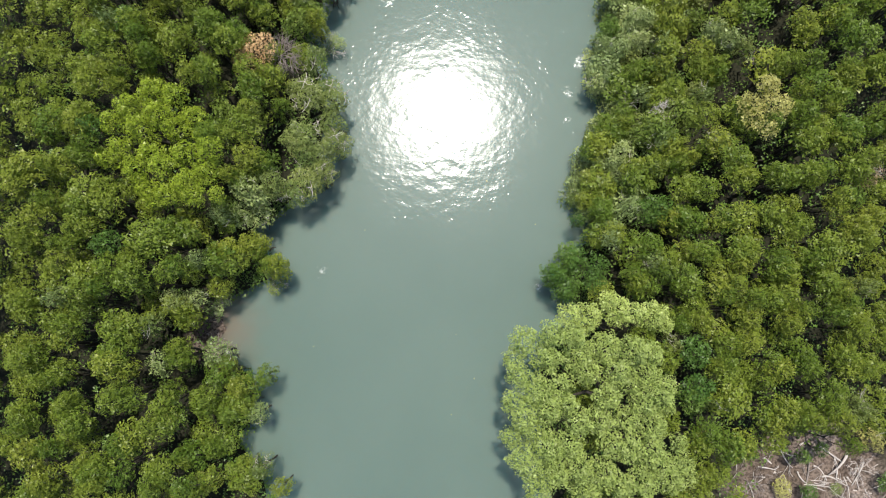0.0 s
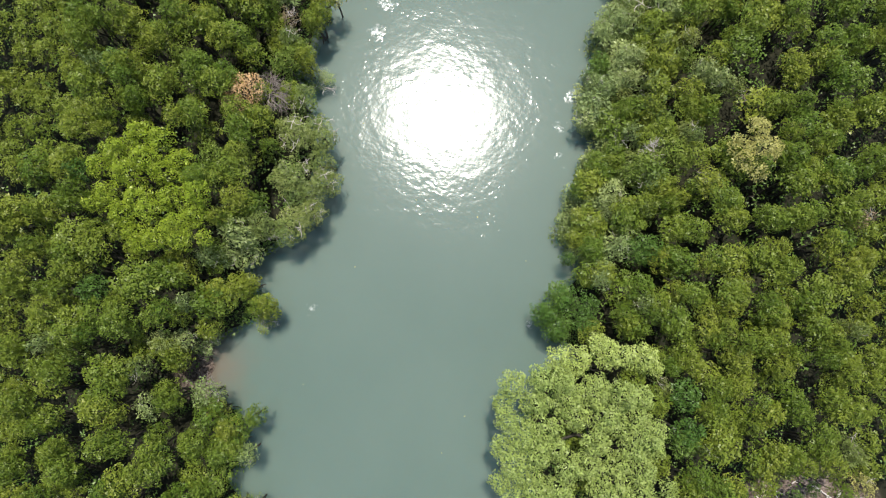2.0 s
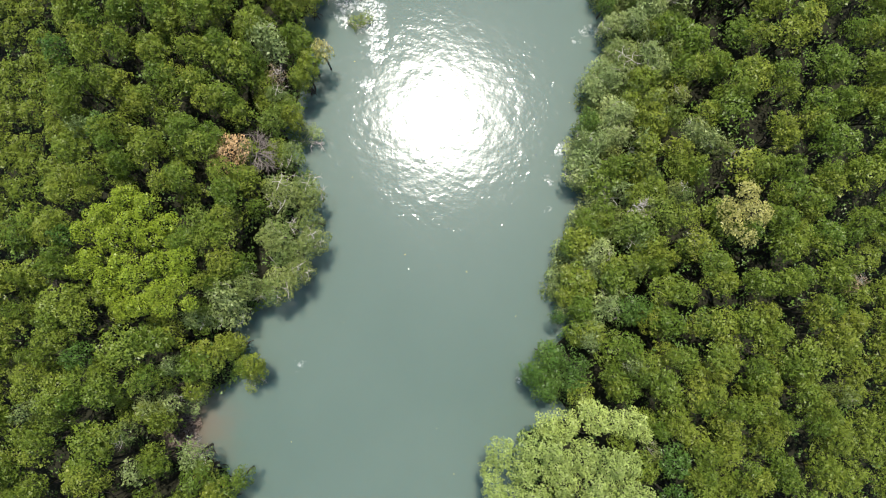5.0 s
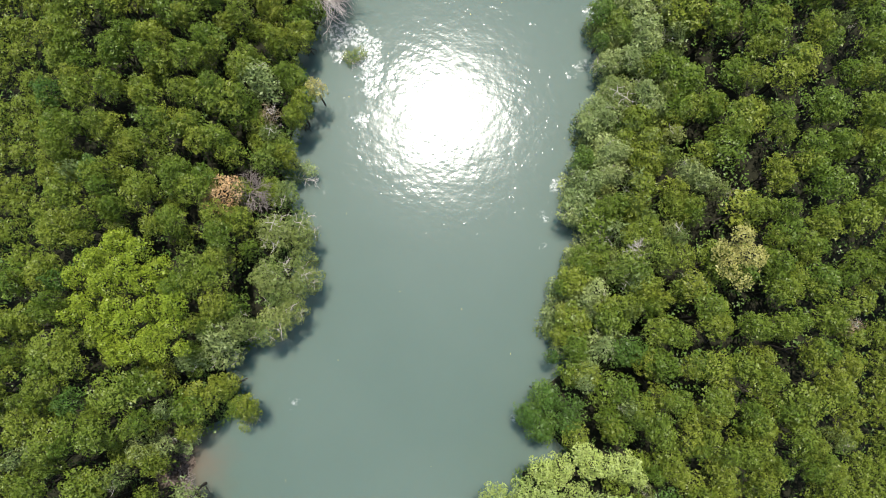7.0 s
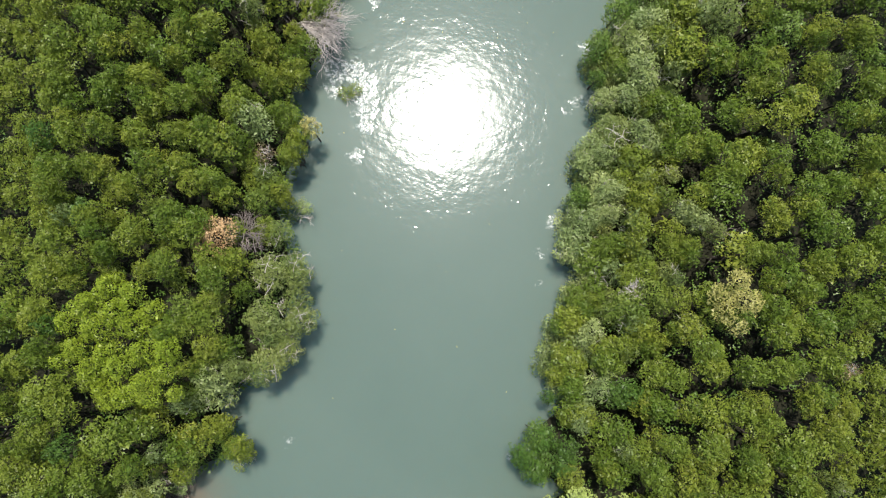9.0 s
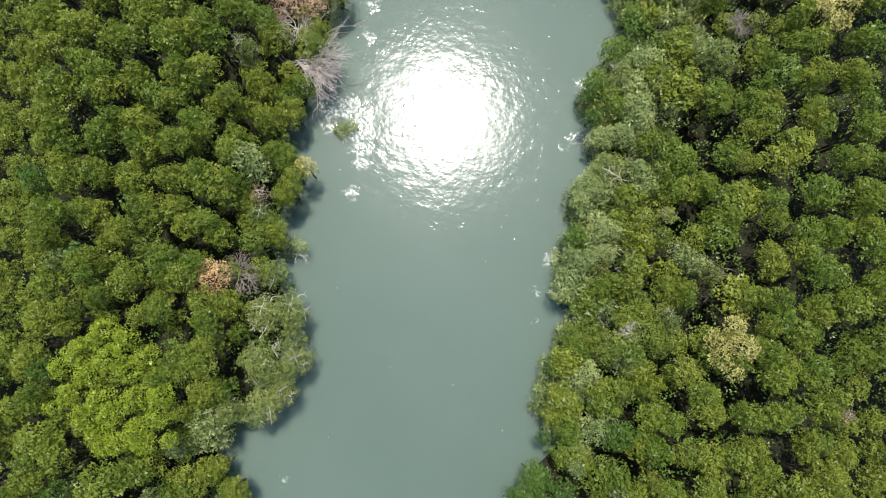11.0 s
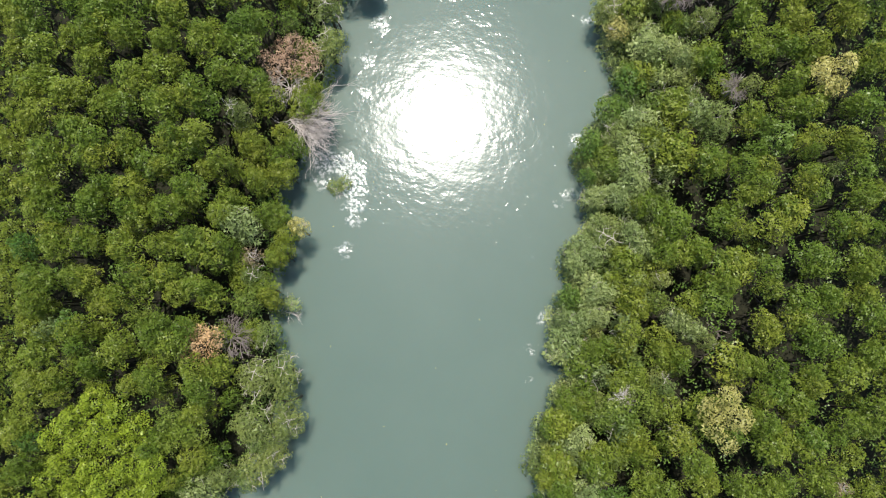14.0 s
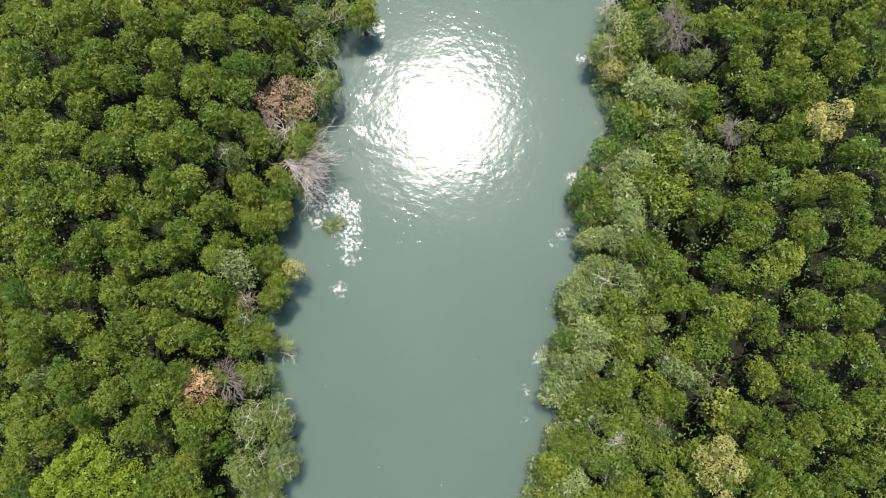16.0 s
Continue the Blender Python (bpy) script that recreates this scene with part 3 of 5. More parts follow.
plant("m", [
    ((-12.8, -4.7, 0.75, 6.0), (-12.8, -4.0, 0.82, 6.0), (-12.8, -5.6, 0.68, 5.9)), ((-12.5, -6.9, 0.62, 5.2), (-12.5, -7.4, 0.63, 4.8), (-11.4, -7.2, 0.85, 4.2)),
    ((-11.9, -5.2, 0.69, 5.2), (-11.5, -5.5, 1.05, 4.8), (-11.0, -4.4, 0.78, 4.4)), ((-10.8, -5.8, 0.71, 4.2), (-10.4, -3.7, 0.93, 4.2), (-11.7, -3.7, 0.70, 4.8)),
    ((-21.0, -2.3, 0.82, 8.8), (-20.0, -2.3, 0.76, 8.8), (-20.6, -1.0, 0.64, 8.8)), ((-20.1, -3.7, 0.57, 8.8), (-19.1, -3.1, 0.57, 8.8), (-18.2, -3.0, 0.76, 8.8)),
    ((-16.7, -2.9, 0.89, 8.4), (-15.4, -3.0, 0.59, 7.3), (-17.2, -1.5, 0.90, 8.0)), ((-14.2, -2.8, 0.68, 6.1), (-13.6, -2.6, 0.69, 5.3), (-14.4, -1.3, 0.69, 5.7)),
], "olive mangroves")
plant("m", [
    ((-12.3, -3.5, 0.98, 5.2), (-11.7, -2.8, 0.71, 4.2)), ((-9.8, -3.4, 0.64, 4.2),),
    ((-21.1, 1.0, 0.77, 8.8), (-20.3, 0.7, 0.64, 8.8), (-21.1, -0.1, 0.76, 8.8)), ((-20.0, -0.1, 0.70, 8.8), (-18.0, -0.5, 0.76, 8.8), (-18.5, -1.5, 0.89, 8.8)),
    ((-18.1, 0.8, 0.83, 8.8), (-18.1, 2.2, 1.02, 8.8), (-16.6, 1.3, 0.64, 8.6)), ((-16.9, -0.6, 0.97, 8.0), (-16.1, -0.3, 0.86, 7.2), (-15.5, -1.5, 0.60, 6.6)),
    ((-15.9, 1.5, 0.84, 8.4), (-15.9, 2.4, 0.77, 8.8), (-15.1, 1.0, 0.61, 6.8)), ((-14.2, -0.1, 0.76, 5.5), (-13.4, -0.8, 0.70, 4.9), (-14.1, 1.0, 0.76, 6.0)),
    ((-21.1, 3.6, 0.71, 8.8), (-20.4, 3.5, 0.71, 8.8), (-21.2, 4.7, 0.90, 8.8)),
], "olive mangroves")
plant("m", [
    ((-19.7, 2.2, 0.77, 8.8), (-19.3, 4.0, 0.58, 8.8), (-18.2, 3.5, 0.64, 8.8)), ((-18.4, 4.0, 0.77, 8.8), (-17.0, 4.3, 0.64, 8.8), (-18.8, 5.5, 0.77, 8.8)),
    ((-17.2, 2.1, 0.77, 8.8), (-15.2, 2.7, 0.58, 8.6)), ((-15.3, 3.5, 0.78, 8.4), (-15.1, 4.1, 1.24, 8.1), (-14.2, 3.6, 0.67, 7.4)),
    ((-14.4, 2.0, 0.78, 7.8), (-14.0, 2.7, 0.66, 7.5), (-12.8, 1.9, 0.61, 6.4)), ((-13.6, 4.0, 0.88, 6.8), (-13.1, 4.6, 1.04, 6.1), (-14.6, 4.5, 0.73, 7.5)),
    ((-12.3, 2.8, 0.97, 6.0), (-11.6, 2.4, 0.91, 5.5), (-11.7, 3.8, 0.99, 5.2)), ((-11.0, 3.9, 0.86, 4.5), (-10.4, 3.3, 0.65, 4.2), (-10.1, 4.2, 0.65, 4.2)),
], "olive mangroves")
plant("m", [
    ((-10.2, 2.5, 0.65, 4.3), (-9.2, 2.8, 0.79, 4.2), (-8.7, 2.4, 0.47, 4.2)), ((-21.4, 7.2, 0.58, 8.8), (-21.1, 8.0, 0.97, 8.8), (-21.3, 6.2, 0.90, 8.8)),
    ((-20.2, 4.5, 0.71, 8.8), (-20.1, 6.2, 0.65, 8.8)), ((-19.5, 7.4, 0.65, 8.8), (-20.2, 7.9, 0.52, 8.8), (-18.6, 7.4, 0.91, 8.8)),
    ((-18.3, 5.9, 1.10, 8.8), (-17.4, 5.6, 0.77, 8.8), (-16.8, 6.2, 0.58, 8.8)), ((-17.8, 7.4, 0.65, 8.8), (-19.0, 8.3, 0.71, 8.8), (-17.9, 8.9, 0.65, 8.8)),
    ((-16.7, 5.3, 0.77, 8.8),), ((-12.3, 4.7, 0.78, 5.4), (-11.6, 6.4, 0.62, 6.3)),
    ((-11.4, 7.5, 0.54, 7.0), (-11.2, 6.9, 0.62, 6.3), (-10.5, 7.6, 0.69, 6.4)),
], "olive mangroves")
plant("m", [
    ((-21.3, 9.6, 0.72, 8.8), (-19.6, 9.2, 0.91, 8.8)), ((-18.7, 9.3, 0.91, 8.8), (-18.1, 10.6, 0.69, 8.8)),
    ((-12.4, 9.0, 0.59, 8.7), (-11.6, 9.9, 0.73, 8.1), (-11.1, 9.0, 0.67, 7.6)), ((-10.7, 8.2, 0.81, 7.0), (-10.1, 8.0, 0.83, 6.3), (-9.6, 8.7, 0.83, 6.2)),
    ((-10.6, 9.8, 0.88, 7.3), (-10.1, 9.3, 0.86, 6.8), (-10.6, 11.3, 0.65, 7.5)), ((-18.2, 12.2, 0.76, 8.8), (-17.7, 11.4, 0.82, 8.8), (-17.1, 13.1, 0.63, 8.8)),
    ((-16.9, 11.1, 0.57, 8.8), (-16.7, 12.4, 0.63, 8.8), (-16.0, 12.9, 0.63, 8.8)), ((-15.2, 13.3, 0.70, 8.8), (-14.9, 12.9, 0.57, 8.8), (-15.9, 13.8, 0.70, 8.8)),
], "olive mangroves")
plant("m", [
    ((-14.0, 13.5, 0.83, 8.8), (-13.1, 13.7, 0.51, 8.8), (-14.0, 14.5, 0.89, 8.8)), ((-13.6, 12.4, 0.70, 8.8), (-12.3, 12.6, 0.70, 8.8), (-11.6, 12.4, 0.77, 8.4)),
    ((-10.3, 12.1, 0.72, 7.3), (-10.2, 12.9, 0.66, 7.1), (-9.7, 11.1, 0.73, 6.7)), ((-9.3, 13.1, 0.75, 6.3), (-9.0, 12.2, 0.95, 6.3), (-10.7, 13.6, 0.86, 7.4)),
    ((-8.8, 11.3, 0.61, 5.9),), ((-18.4, 16.3, 0.58, 8.8), (-18.1, 17.0, 0.83, 8.8), (-17.3, 16.1, 0.64, 8.8)),
    ((-18.0, 14.9, 0.70, 8.8), (-18.0, 13.8, 0.83, 8.8), (-16.9, 13.8, 0.83, 8.8)), ((-16.4, 14.5, 0.76, 8.8), (-15.0, 14.2, 0.70, 8.8), (-15.3, 15.6, 0.70, 8.8)),
], "olive mangroves")
plant("m", [
    ((-13.9, 15.9, 0.64, 8.8), (-13.8, 17.0, 0.70, 8.8), (-14.8, 17.1, 0.71, 8.8)), ((-12.3, 15.0, 0.77, 8.6), (-11.7, 15.8, 0.72, 7.9), (-12.1, 13.8, 0.77, 8.6)),
    ((-11.3, 13.7, 0.84, 8.0), (-11.0, 14.1, 0.59, 7.6), (-11.2, 15.8, 0.66, 7.4)), ((-9.7, 16.3, 0.83, 6.0), (-10.2, 16.9, 0.62, 6.2), (-10.1, 17.5, 0.62, 6.1)),
    ((-7.0, 15.9, 0.58, 4.2), (-7.5, 16.8, 0.65, 4.2), (-7.2, 17.9, 0.87, 4.2)), ((-18.6, 17.8, 0.83, 8.8), (-17.5, 17.7, 0.51, 8.8), (-17.0, 17.0, 0.77, 8.8)),
    ((-17.4, 19.3, 0.90, 8.8), (-16.6, 18.9, 0.84, 8.8), (-17.3, 20.6, 0.78, 8.8)), ((-16.2, 17.6, 0.64, 8.8), (-15.9, 17.2, 0.77, 8.8), (-15.1, 17.5, 0.71, 8.8)),
], "olive mangroves")
plant("m", [
    ((-15.5, 19.5, 0.77, 8.8), (-15.8, 20.0, 0.65, 8.8), (-15.0, 18.9, 0.58, 8.8)), ((-13.9, 19.0, 0.64, 8.8), (-13.2, 18.8, 0.84, 8.8), (-14.4, 19.7, 0.71, 8.8)),
    ((-13.7, 18.1, 0.90, 8.8), (-12.5, 17.8, 0.78, 8.4), (-12.6, 16.9, 0.91, 8.3)), ((-11.9, 19.0, 0.71, 8.5), (-11.3, 19.1, 0.79, 7.9), (-11.6, 20.0, 0.52, 8.4)),
    ((-11.9, 17.9, 0.72, 8.0), (-11.9, 17.2, 0.73, 7.6), (-11.1, 18.1, 0.60, 7.4)), ((-11.4, 16.5, 0.73, 7.4), (-10.6, 17.8, 0.81, 6.8)),
    ((-10.6, 19.2, 0.94, 7.4), (-9.6, 19.1, 1.03, 6.5), (-10.8, 20.2, 0.66, 7.8)), ((-9.5, 17.9, 0.90, 5.9), (-8.8, 19.6, 0.70, 5.8), (-9.6, 20.1, 0.61, 6.7)),
], "olive mangroves")
plant("m", [
    ((-7.4, 19.3, 0.65, 4.6), (-6.5, 18.5, 0.58, 4.2), (-6.1, 19.9, 0.73, 4.2)), ((-18.5, 21.9, 0.78, 8.8), (-18.4, 22.6, 0.84, 8.8), (-17.4, 21.9, 0.65, 8.8)),
    ((-18.5, 20.5, 0.90, 8.8), (-16.5, 20.6, 0.71, 8.8), (-17.4, 22.4, 0.71, 8.8)), ((-15.4, 21.6, 0.78, 8.8), (-15.0, 22.3, 0.65, 8.8), (-15.1, 20.7, 0.84, 8.8)),
    ((-14.2, 22.4, 0.52, 8.8), (-15.3, 23.0, 0.72, 8.8), (-12.9, 21.9, 0.78, 8.8)), ((-13.9, 21.0, 0.65, 8.8), (-12.7, 20.3, 0.90, 8.8), (-12.5, 22.6, 0.58, 8.8)),
    ((-11.8, 21.7, 0.52, 8.6), (-11.1, 21.8, 0.60, 7.9), (-11.7, 20.7, 0.78, 8.6)), ((-10.7, 22.4, 0.87, 7.5), (-11.3, 22.7, 0.66, 7.9), (-10.0, 22.2, 0.68, 6.9)),
], "olive mangroves")
plant("m", [
    ((-9.9, 20.7, 0.74, 7.1), (-9.3, 22.6, 0.70, 6.2), (-8.3, 21.9, 0.92, 5.5)), ((-7.7, 21.5, 0.72, 5.0), (-7.0, 20.7, 0.72, 4.5), (-6.6, 21.9, 0.73, 4.2)),
    ((-6.3, 20.4, 0.80, 4.2),), ((-18.3, 23.4, 0.72, 8.8), (-17.3, 23.3, 0.98, 8.8), (-17.7, 24.7, 0.91, 8.8)),
    ((-16.4, 25.2, 0.72, 8.8), (-15.8, 24.6, 0.98, 8.8), (-16.8, 26.0, 0.66, 8.8)), ((-16.2, 23.4, 0.78, 8.8), (-14.7, 23.7, 0.78, 8.8), (-14.7, 25.1, 0.85, 8.8)),
    ((-14.0, 24.6, 0.78, 8.8), (-13.3, 24.9, 0.65, 8.8), (-13.1, 24.0, 0.72, 8.8)), ((-12.9, 23.1, 0.91, 8.8), (-12.0, 23.3, 0.59, 8.6), (-11.3, 23.8, 0.73, 8.1)),
], "olive mangroves")
plant("m", [
    ((-12.0, 24.7, 0.78, 8.8), (-11.2, 25.4, 0.65, 8.8), (-10.9, 24.2, 0.80, 8.0)), ((-10.5, 25.2, 0.86, 8.2), (-9.9, 25.4, 0.67, 7.8), (-10.4, 24.0, 0.61, 7.4)),
    ((-10.1, 23.0, 0.62, 6.8), (-9.5, 23.6, 0.97, 6.4), (-9.4, 24.7, 0.75, 7.0)), ((-8.5, 24.9, 0.77, 6.2), (-7.9, 25.4, 0.77, 6.1), (-7.4, 25.0, 0.72, 5.4)),
    ((-8.1, 23.0, 0.79, 5.1), (-7.7, 23.8, 0.79, 4.9), (-7.1, 23.1, 0.95, 4.2)), ((-6.7, 24.1, 0.81, 4.2), (-6.3, 23.0, 0.80, 4.2), (-6.4, 25.3, 0.80, 4.7)),
    ((-5.6, 24.9, 0.81, 4.2), (-6.7, 26.4, 0.72, 5.4)), ((-19.1, 27.6, 0.86, 8.8), (-18.8, 26.7, 0.66, 8.8), (-17.9, 28.8, 0.79, 8.8)),
], "olive mangroves")
plant("m", [
    ((-19.0, 25.6, 0.59, 8.8), (-17.6, 26.2, 0.85, 8.8)), ((-17.4, 27.3, 1.05, 8.8), (-16.8, 26.9, 0.79, 8.8), (-16.0, 27.9, 0.79, 8.8)),
    ((-15.4, 26.5, 0.79, 8.8), (-14.3, 27.2, 0.72, 8.8), (-14.0, 25.9, 0.92, 8.8)), ((-13.1, 27.9, 0.66, 8.8), (-12.5, 27.5, 0.86, 8.8), (-13.9, 28.5, 0.92, 8.8)),
    ((-12.8, 26.3, 0.92, 8.8), (-11.2, 26.4, 0.92, 8.8), (-11.4, 27.3, 0.66, 8.8)), ((-11.8, 28.0, 0.99, 8.8), (-12.9, 28.9, 0.66, 8.8), (-11.0, 29.4, 0.59, 8.8)),
    ((-10.7, 26.7, 0.79, 8.8), (-9.8, 26.6, 0.86, 8.2), (-10.0, 27.8, 0.86, 8.7)), ((-9.1, 28.1, 0.60, 8.0), (-9.4, 28.7, 0.93, 8.4), (-7.8, 28.3, 0.76, 6.9)),
], "olive mangroves")
plant("m", [
    ((-7.4, 27.9, 0.70, 6.5), (-7.3, 26.9, 0.99, 6.1), (-7.5, 29.2, 0.77, 6.8)), ((-5.5, 27.7, 0.73, 4.7), (-5.0, 27.5, 1.26, 4.2), (-4.8, 29.4, 0.66, 4.4)),
    ((-19.3, 31.0, 0.83, 8.8), (-19.1, 30.1, 0.86, 8.8), (-19.3, 32.2, 0.93, 8.8)), ((-18.8, 29.4, 0.79, 8.8), (-17.8, 29.5, 0.93, 8.8)),
    ((-16.2, 30.1, 0.73, 8.8), (-15.4, 30.1, 0.66, 8.8), (-16.1, 30.9, 0.73, 8.8)), ((-16.2, 28.6, 0.82, 8.8), (-15.0, 29.2, 0.73, 8.8)),
    ((-15.4, 31.4, 1.00, 8.8), (-14.7, 30.8, 0.83, 8.8), (-14.6, 32.2, 0.67, 8.8)), ((-14.4, 30.4, 0.73, 8.8), (-13.9, 29.8, 0.60, 8.8), (-13.2, 30.4, 0.73, 8.8)),
], "olive mangroves")
plant("m", [
    ((-12.6, 30.0, 0.60, 8.8), (-11.8, 29.7, 0.73, 8.8), (-11.1, 30.1, 0.60, 8.8)), ((-11.4, 31.4, 0.80, 8.8), (-11.1, 31.0, 0.80, 8.8), (-11.8, 32.3, 0.80, 8.8)),
    ((-10.5, 30.5, 0.73, 8.8), (-9.6, 30.4, 0.60, 8.8), (-10.0, 29.2, 0.86, 8.8)), ((-8.8, 29.9, 0.74, 8.0), (-7.9, 29.8, 1.03, 7.2), (-8.8, 31.6, 0.81, 8.2)),
    ((-7.5, 31.3, 0.56, 7.0), (-8.1, 31.6, 0.69, 7.6), (-6.9, 31.6, 0.78, 6.5)), ((-19.4, 33.8, 0.94, 8.8), (-18.3, 33.5, 0.83, 8.8), (-17.8, 32.3, 1.07, 8.8)),
    ((-17.1, 33.7, 0.73, 8.8), (-16.2, 33.4, 0.87, 8.8), (-15.2, 33.8, 0.80, 8.8)), ((-16.9, 31.7, 0.80, 8.8), (-15.3, 32.6, 0.60, 8.8)),
], "olive mangroves")
plant("m", [
    ((-13.9, 33.7, 0.83, 8.8), (-12.9, 33.4, 0.83, 8.8), (-12.2, 33.1, 0.73, 8.8)), ((-13.3, 32.0, 0.93, 8.8),),
    ((-11.5, 33.8, 0.74, 8.8), (-11.0, 33.7, 0.73, 8.8), (-11.1, 32.8, 0.53, 8.8)), ((-10.1, 32.5, 1.07, 8.8), (-9.0, 32.2, 0.60, 8.4), (-9.0, 33.9, 0.74, 8.3)),
    ((-8.3, 33.8, 0.69, 7.7), (-7.8, 33.0, 0.87, 7.3), (-6.9, 34.5, 0.77, 6.6)), ((-6.5, 33.5, 0.86, 6.2), (-5.5, 33.7, 0.73, 5.2), (-6.2, 34.6, 0.72, 6.2)),
    ((-2.3, 35.9, 0.98, 4.2), (-1.8, 35.3, 0.68, 4.2), (-1.3, 36.0, 0.90, 4.2)), ((12.6, -6.6, 0.83, 7.4), (13.2, -6.6, 0.63, 7.7), (13.7, -5.8, 0.88, 8.0)),
], "olive mangroves")
plant("m", [
    ((13.9, -7.2, 0.93, 8.1), (14.9, -6.2, 0.87, 8.3), (15.6, -6.5, 0.68, 8.3)), ((14.1, -4.8, 0.75, 8.3), (14.7, -4.4, 1.06, 8.3), (14.1, -3.8, 0.56, 8.2)),
    ((16.2, -5.0, 0.87, 8.3), (16.9, -4.3, 0.81, 8.3), (16.9, -5.8, 0.68, 8.3)), ((17.5, -5.1, 0.87, 8.3), (18.0, -4.4, 0.56, 8.3), (19.1, -5.5, 0.62, 8.3)),
    ((19.4, -4.7, 0.81, 8.3), (19.3, -3.3, 0.87, 8.3), (20.8, -5.8, 0.75, 8.3)), ((20.2, -6.5, 0.56, 8.3),),
    ((13.6, -2.9, 0.51, 7.9), (14.5, -3.1, 0.81, 8.3), (14.6, -2.1, 0.63, 8.3)), ((14.3, -1.7, 0.82, 8.1), (14.5, -0.3, 0.91, 6.9), (15.8, -2.1, 0.81, 8.3)),
], "olive mangroves")
plant("m", [
    ((15.3, -3.3, 0.62, 8.3), (17.3, -3.1, 0.81, 8.3), (17.0, -2.1, 0.75, 8.3)), ((18.1, -3.3, 0.69, 8.3), (18.4, -2.4, 0.69, 8.3), (18.3, -1.3, 0.75, 8.3)),
    ((20.3, -2.9, 0.88, 8.3), (21.5, -2.9, 0.69, 8.3), (19.9, -1.5, 0.75, 8.3)), ((10.3, 1.4, 0.75, 5.2), (11.5, 1.2, 0.87, 5.9), (10.9, 2.7, 0.82, 5.6)),
    ((12.3, -1.0, 0.59, 6.5), (12.9, -0.1, 0.73, 6.1), (14.0, -0.1, 0.66, 6.7)), ((12.4, 1.5, 0.66, 6.4), (12.8, 2.4, 0.73, 6.6), (13.5, 1.2, 0.85, 7.0)),
    ((14.4, 0.9, 0.78, 7.4), (14.3, 1.7, 0.84, 7.4), (15.3, 1.3, 0.76, 8.0)), ((15.0, -0.1, 0.65, 7.2), (16.1, -0.4, 0.77, 7.7), (15.9, 1.3, 0.63, 8.3)),
], "olive mangroves")
plant("m", [
    ((16.6, 0.7, 0.88, 8.3), (17.1, 0.0, 0.63, 8.3), (17.7, 1.1, 0.69, 8.3)), ((16.8, -0.7, 0.75, 8.3), (18.2, -0.1, 0.63, 8.3), (18.3, 0.7, 0.57, 8.3)),
    ((19.4, 1.0, 0.82, 8.3), (19.4, 1.8, 0.76, 8.3), (20.3, 1.4, 0.63, 8.3)), ((19.6, -0.1, 0.76, 8.3), (20.5, -0.1, 0.69, 8.3), (20.8, 0.7, 0.69, 8.3)),
    ((21.0, -0.8, 0.75, 8.3),), ((8.6, 4.1, 0.64, 3.7), (8.8, 5.0, 0.93, 3.5), (9.9, 3.9, 0.77, 4.6)),
    ((10.2, 2.9, 1.10, 5.3), (11.9, 3.8, 0.88, 5.8)), ((12.9, 3.7, 0.73, 6.4), (13.4, 3.1, 0.59, 7.0), (14.2, 3.3, 0.72, 7.4)),
    ((15.0, 3.3, 0.96, 7.8), (16.0, 3.2, 0.76, 8.3), (15.4, 2.0, 0.64, 8.1)),
], "olive mangroves")
plant("m", [
    ((17.2, 2.3, 0.89, 8.3), (17.6, 1.8, 0.70, 8.3), (17.5, 3.2, 0.63, 8.3)), ((17.3, 4.1, 0.83, 8.3), (18.4, 4.2, 0.76, 8.3), (18.0, 5.0, 0.57, 8.3)),
    ((18.9, 2.1, 0.82, 8.3), (19.4, 3.5, 0.70, 8.3), (20.1, 3.5, 1.14, 8.3)), ((20.9, 3.3, 1.08, 8.3), (21.9, 3.5, 0.70, 8.3), (21.0, 5.0, 0.76, 8.3)),
    ((9.0, 7.4, 1.15, 3.6), (9.7, 6.8, 0.79, 4.0), (8.4, 8.2, 0.77, 3.5)), ((9.2, 5.9, 0.86, 3.7), (9.7, 5.2, 0.78, 3.9), (8.0, 7.6, 0.65, 3.5)),
    ((10.7, 7.5, 0.85, 4.5), (11.6, 7.1, 0.97, 5.0), (10.3, 8.5, 0.85, 4.3)), ((12.0, 4.8, 0.90, 5.2), (13.2, 5.3, 0.88, 5.8), (14.0, 5.1, 1.01, 6.3)),
], "olive mangroves")
plant("m", [
    ((13.8, 6.3, 0.67, 6.2), (14.4, 6.4, 0.74, 6.6), (13.2, 7.6, 0.68, 5.9)), ((14.2, 4.6, 0.67, 6.5), (15.3, 5.1, 0.86, 7.0), (16.1, 5.4, 0.91, 7.5)),
    ((15.5, 7.0, 0.92, 7.2), (16.4, 7.2, 0.59, 7.7), (15.3, 8.0, 0.93, 7.1)), ((16.3, 4.9, 0.65, 7.5), (16.8, 5.2, 0.84, 7.8), (18.5, 5.4, 0.70, 8.3)),
    ((17.5, 7.0, 0.77, 8.3), (18.1, 6.4, 0.64, 8.3), (16.9, 7.8, 0.58, 7.9)), ((19.0, 6.8, 0.64, 8.3), (18.4, 7.6, 0.77, 8.3), (20.0, 7.1, 0.70, 8.3)),
    ((19.8, 5.4, 0.70, 8.3), (20.2, 6.1, 0.70, 8.3), (21.3, 5.8, 0.77, 8.3)), ((21.4, 7.0, 0.77, 8.3), (20.9, 7.6, 0.90, 8.3), (22.2, 8.3, 0.71, 8.3)),
], "olive mangroves")
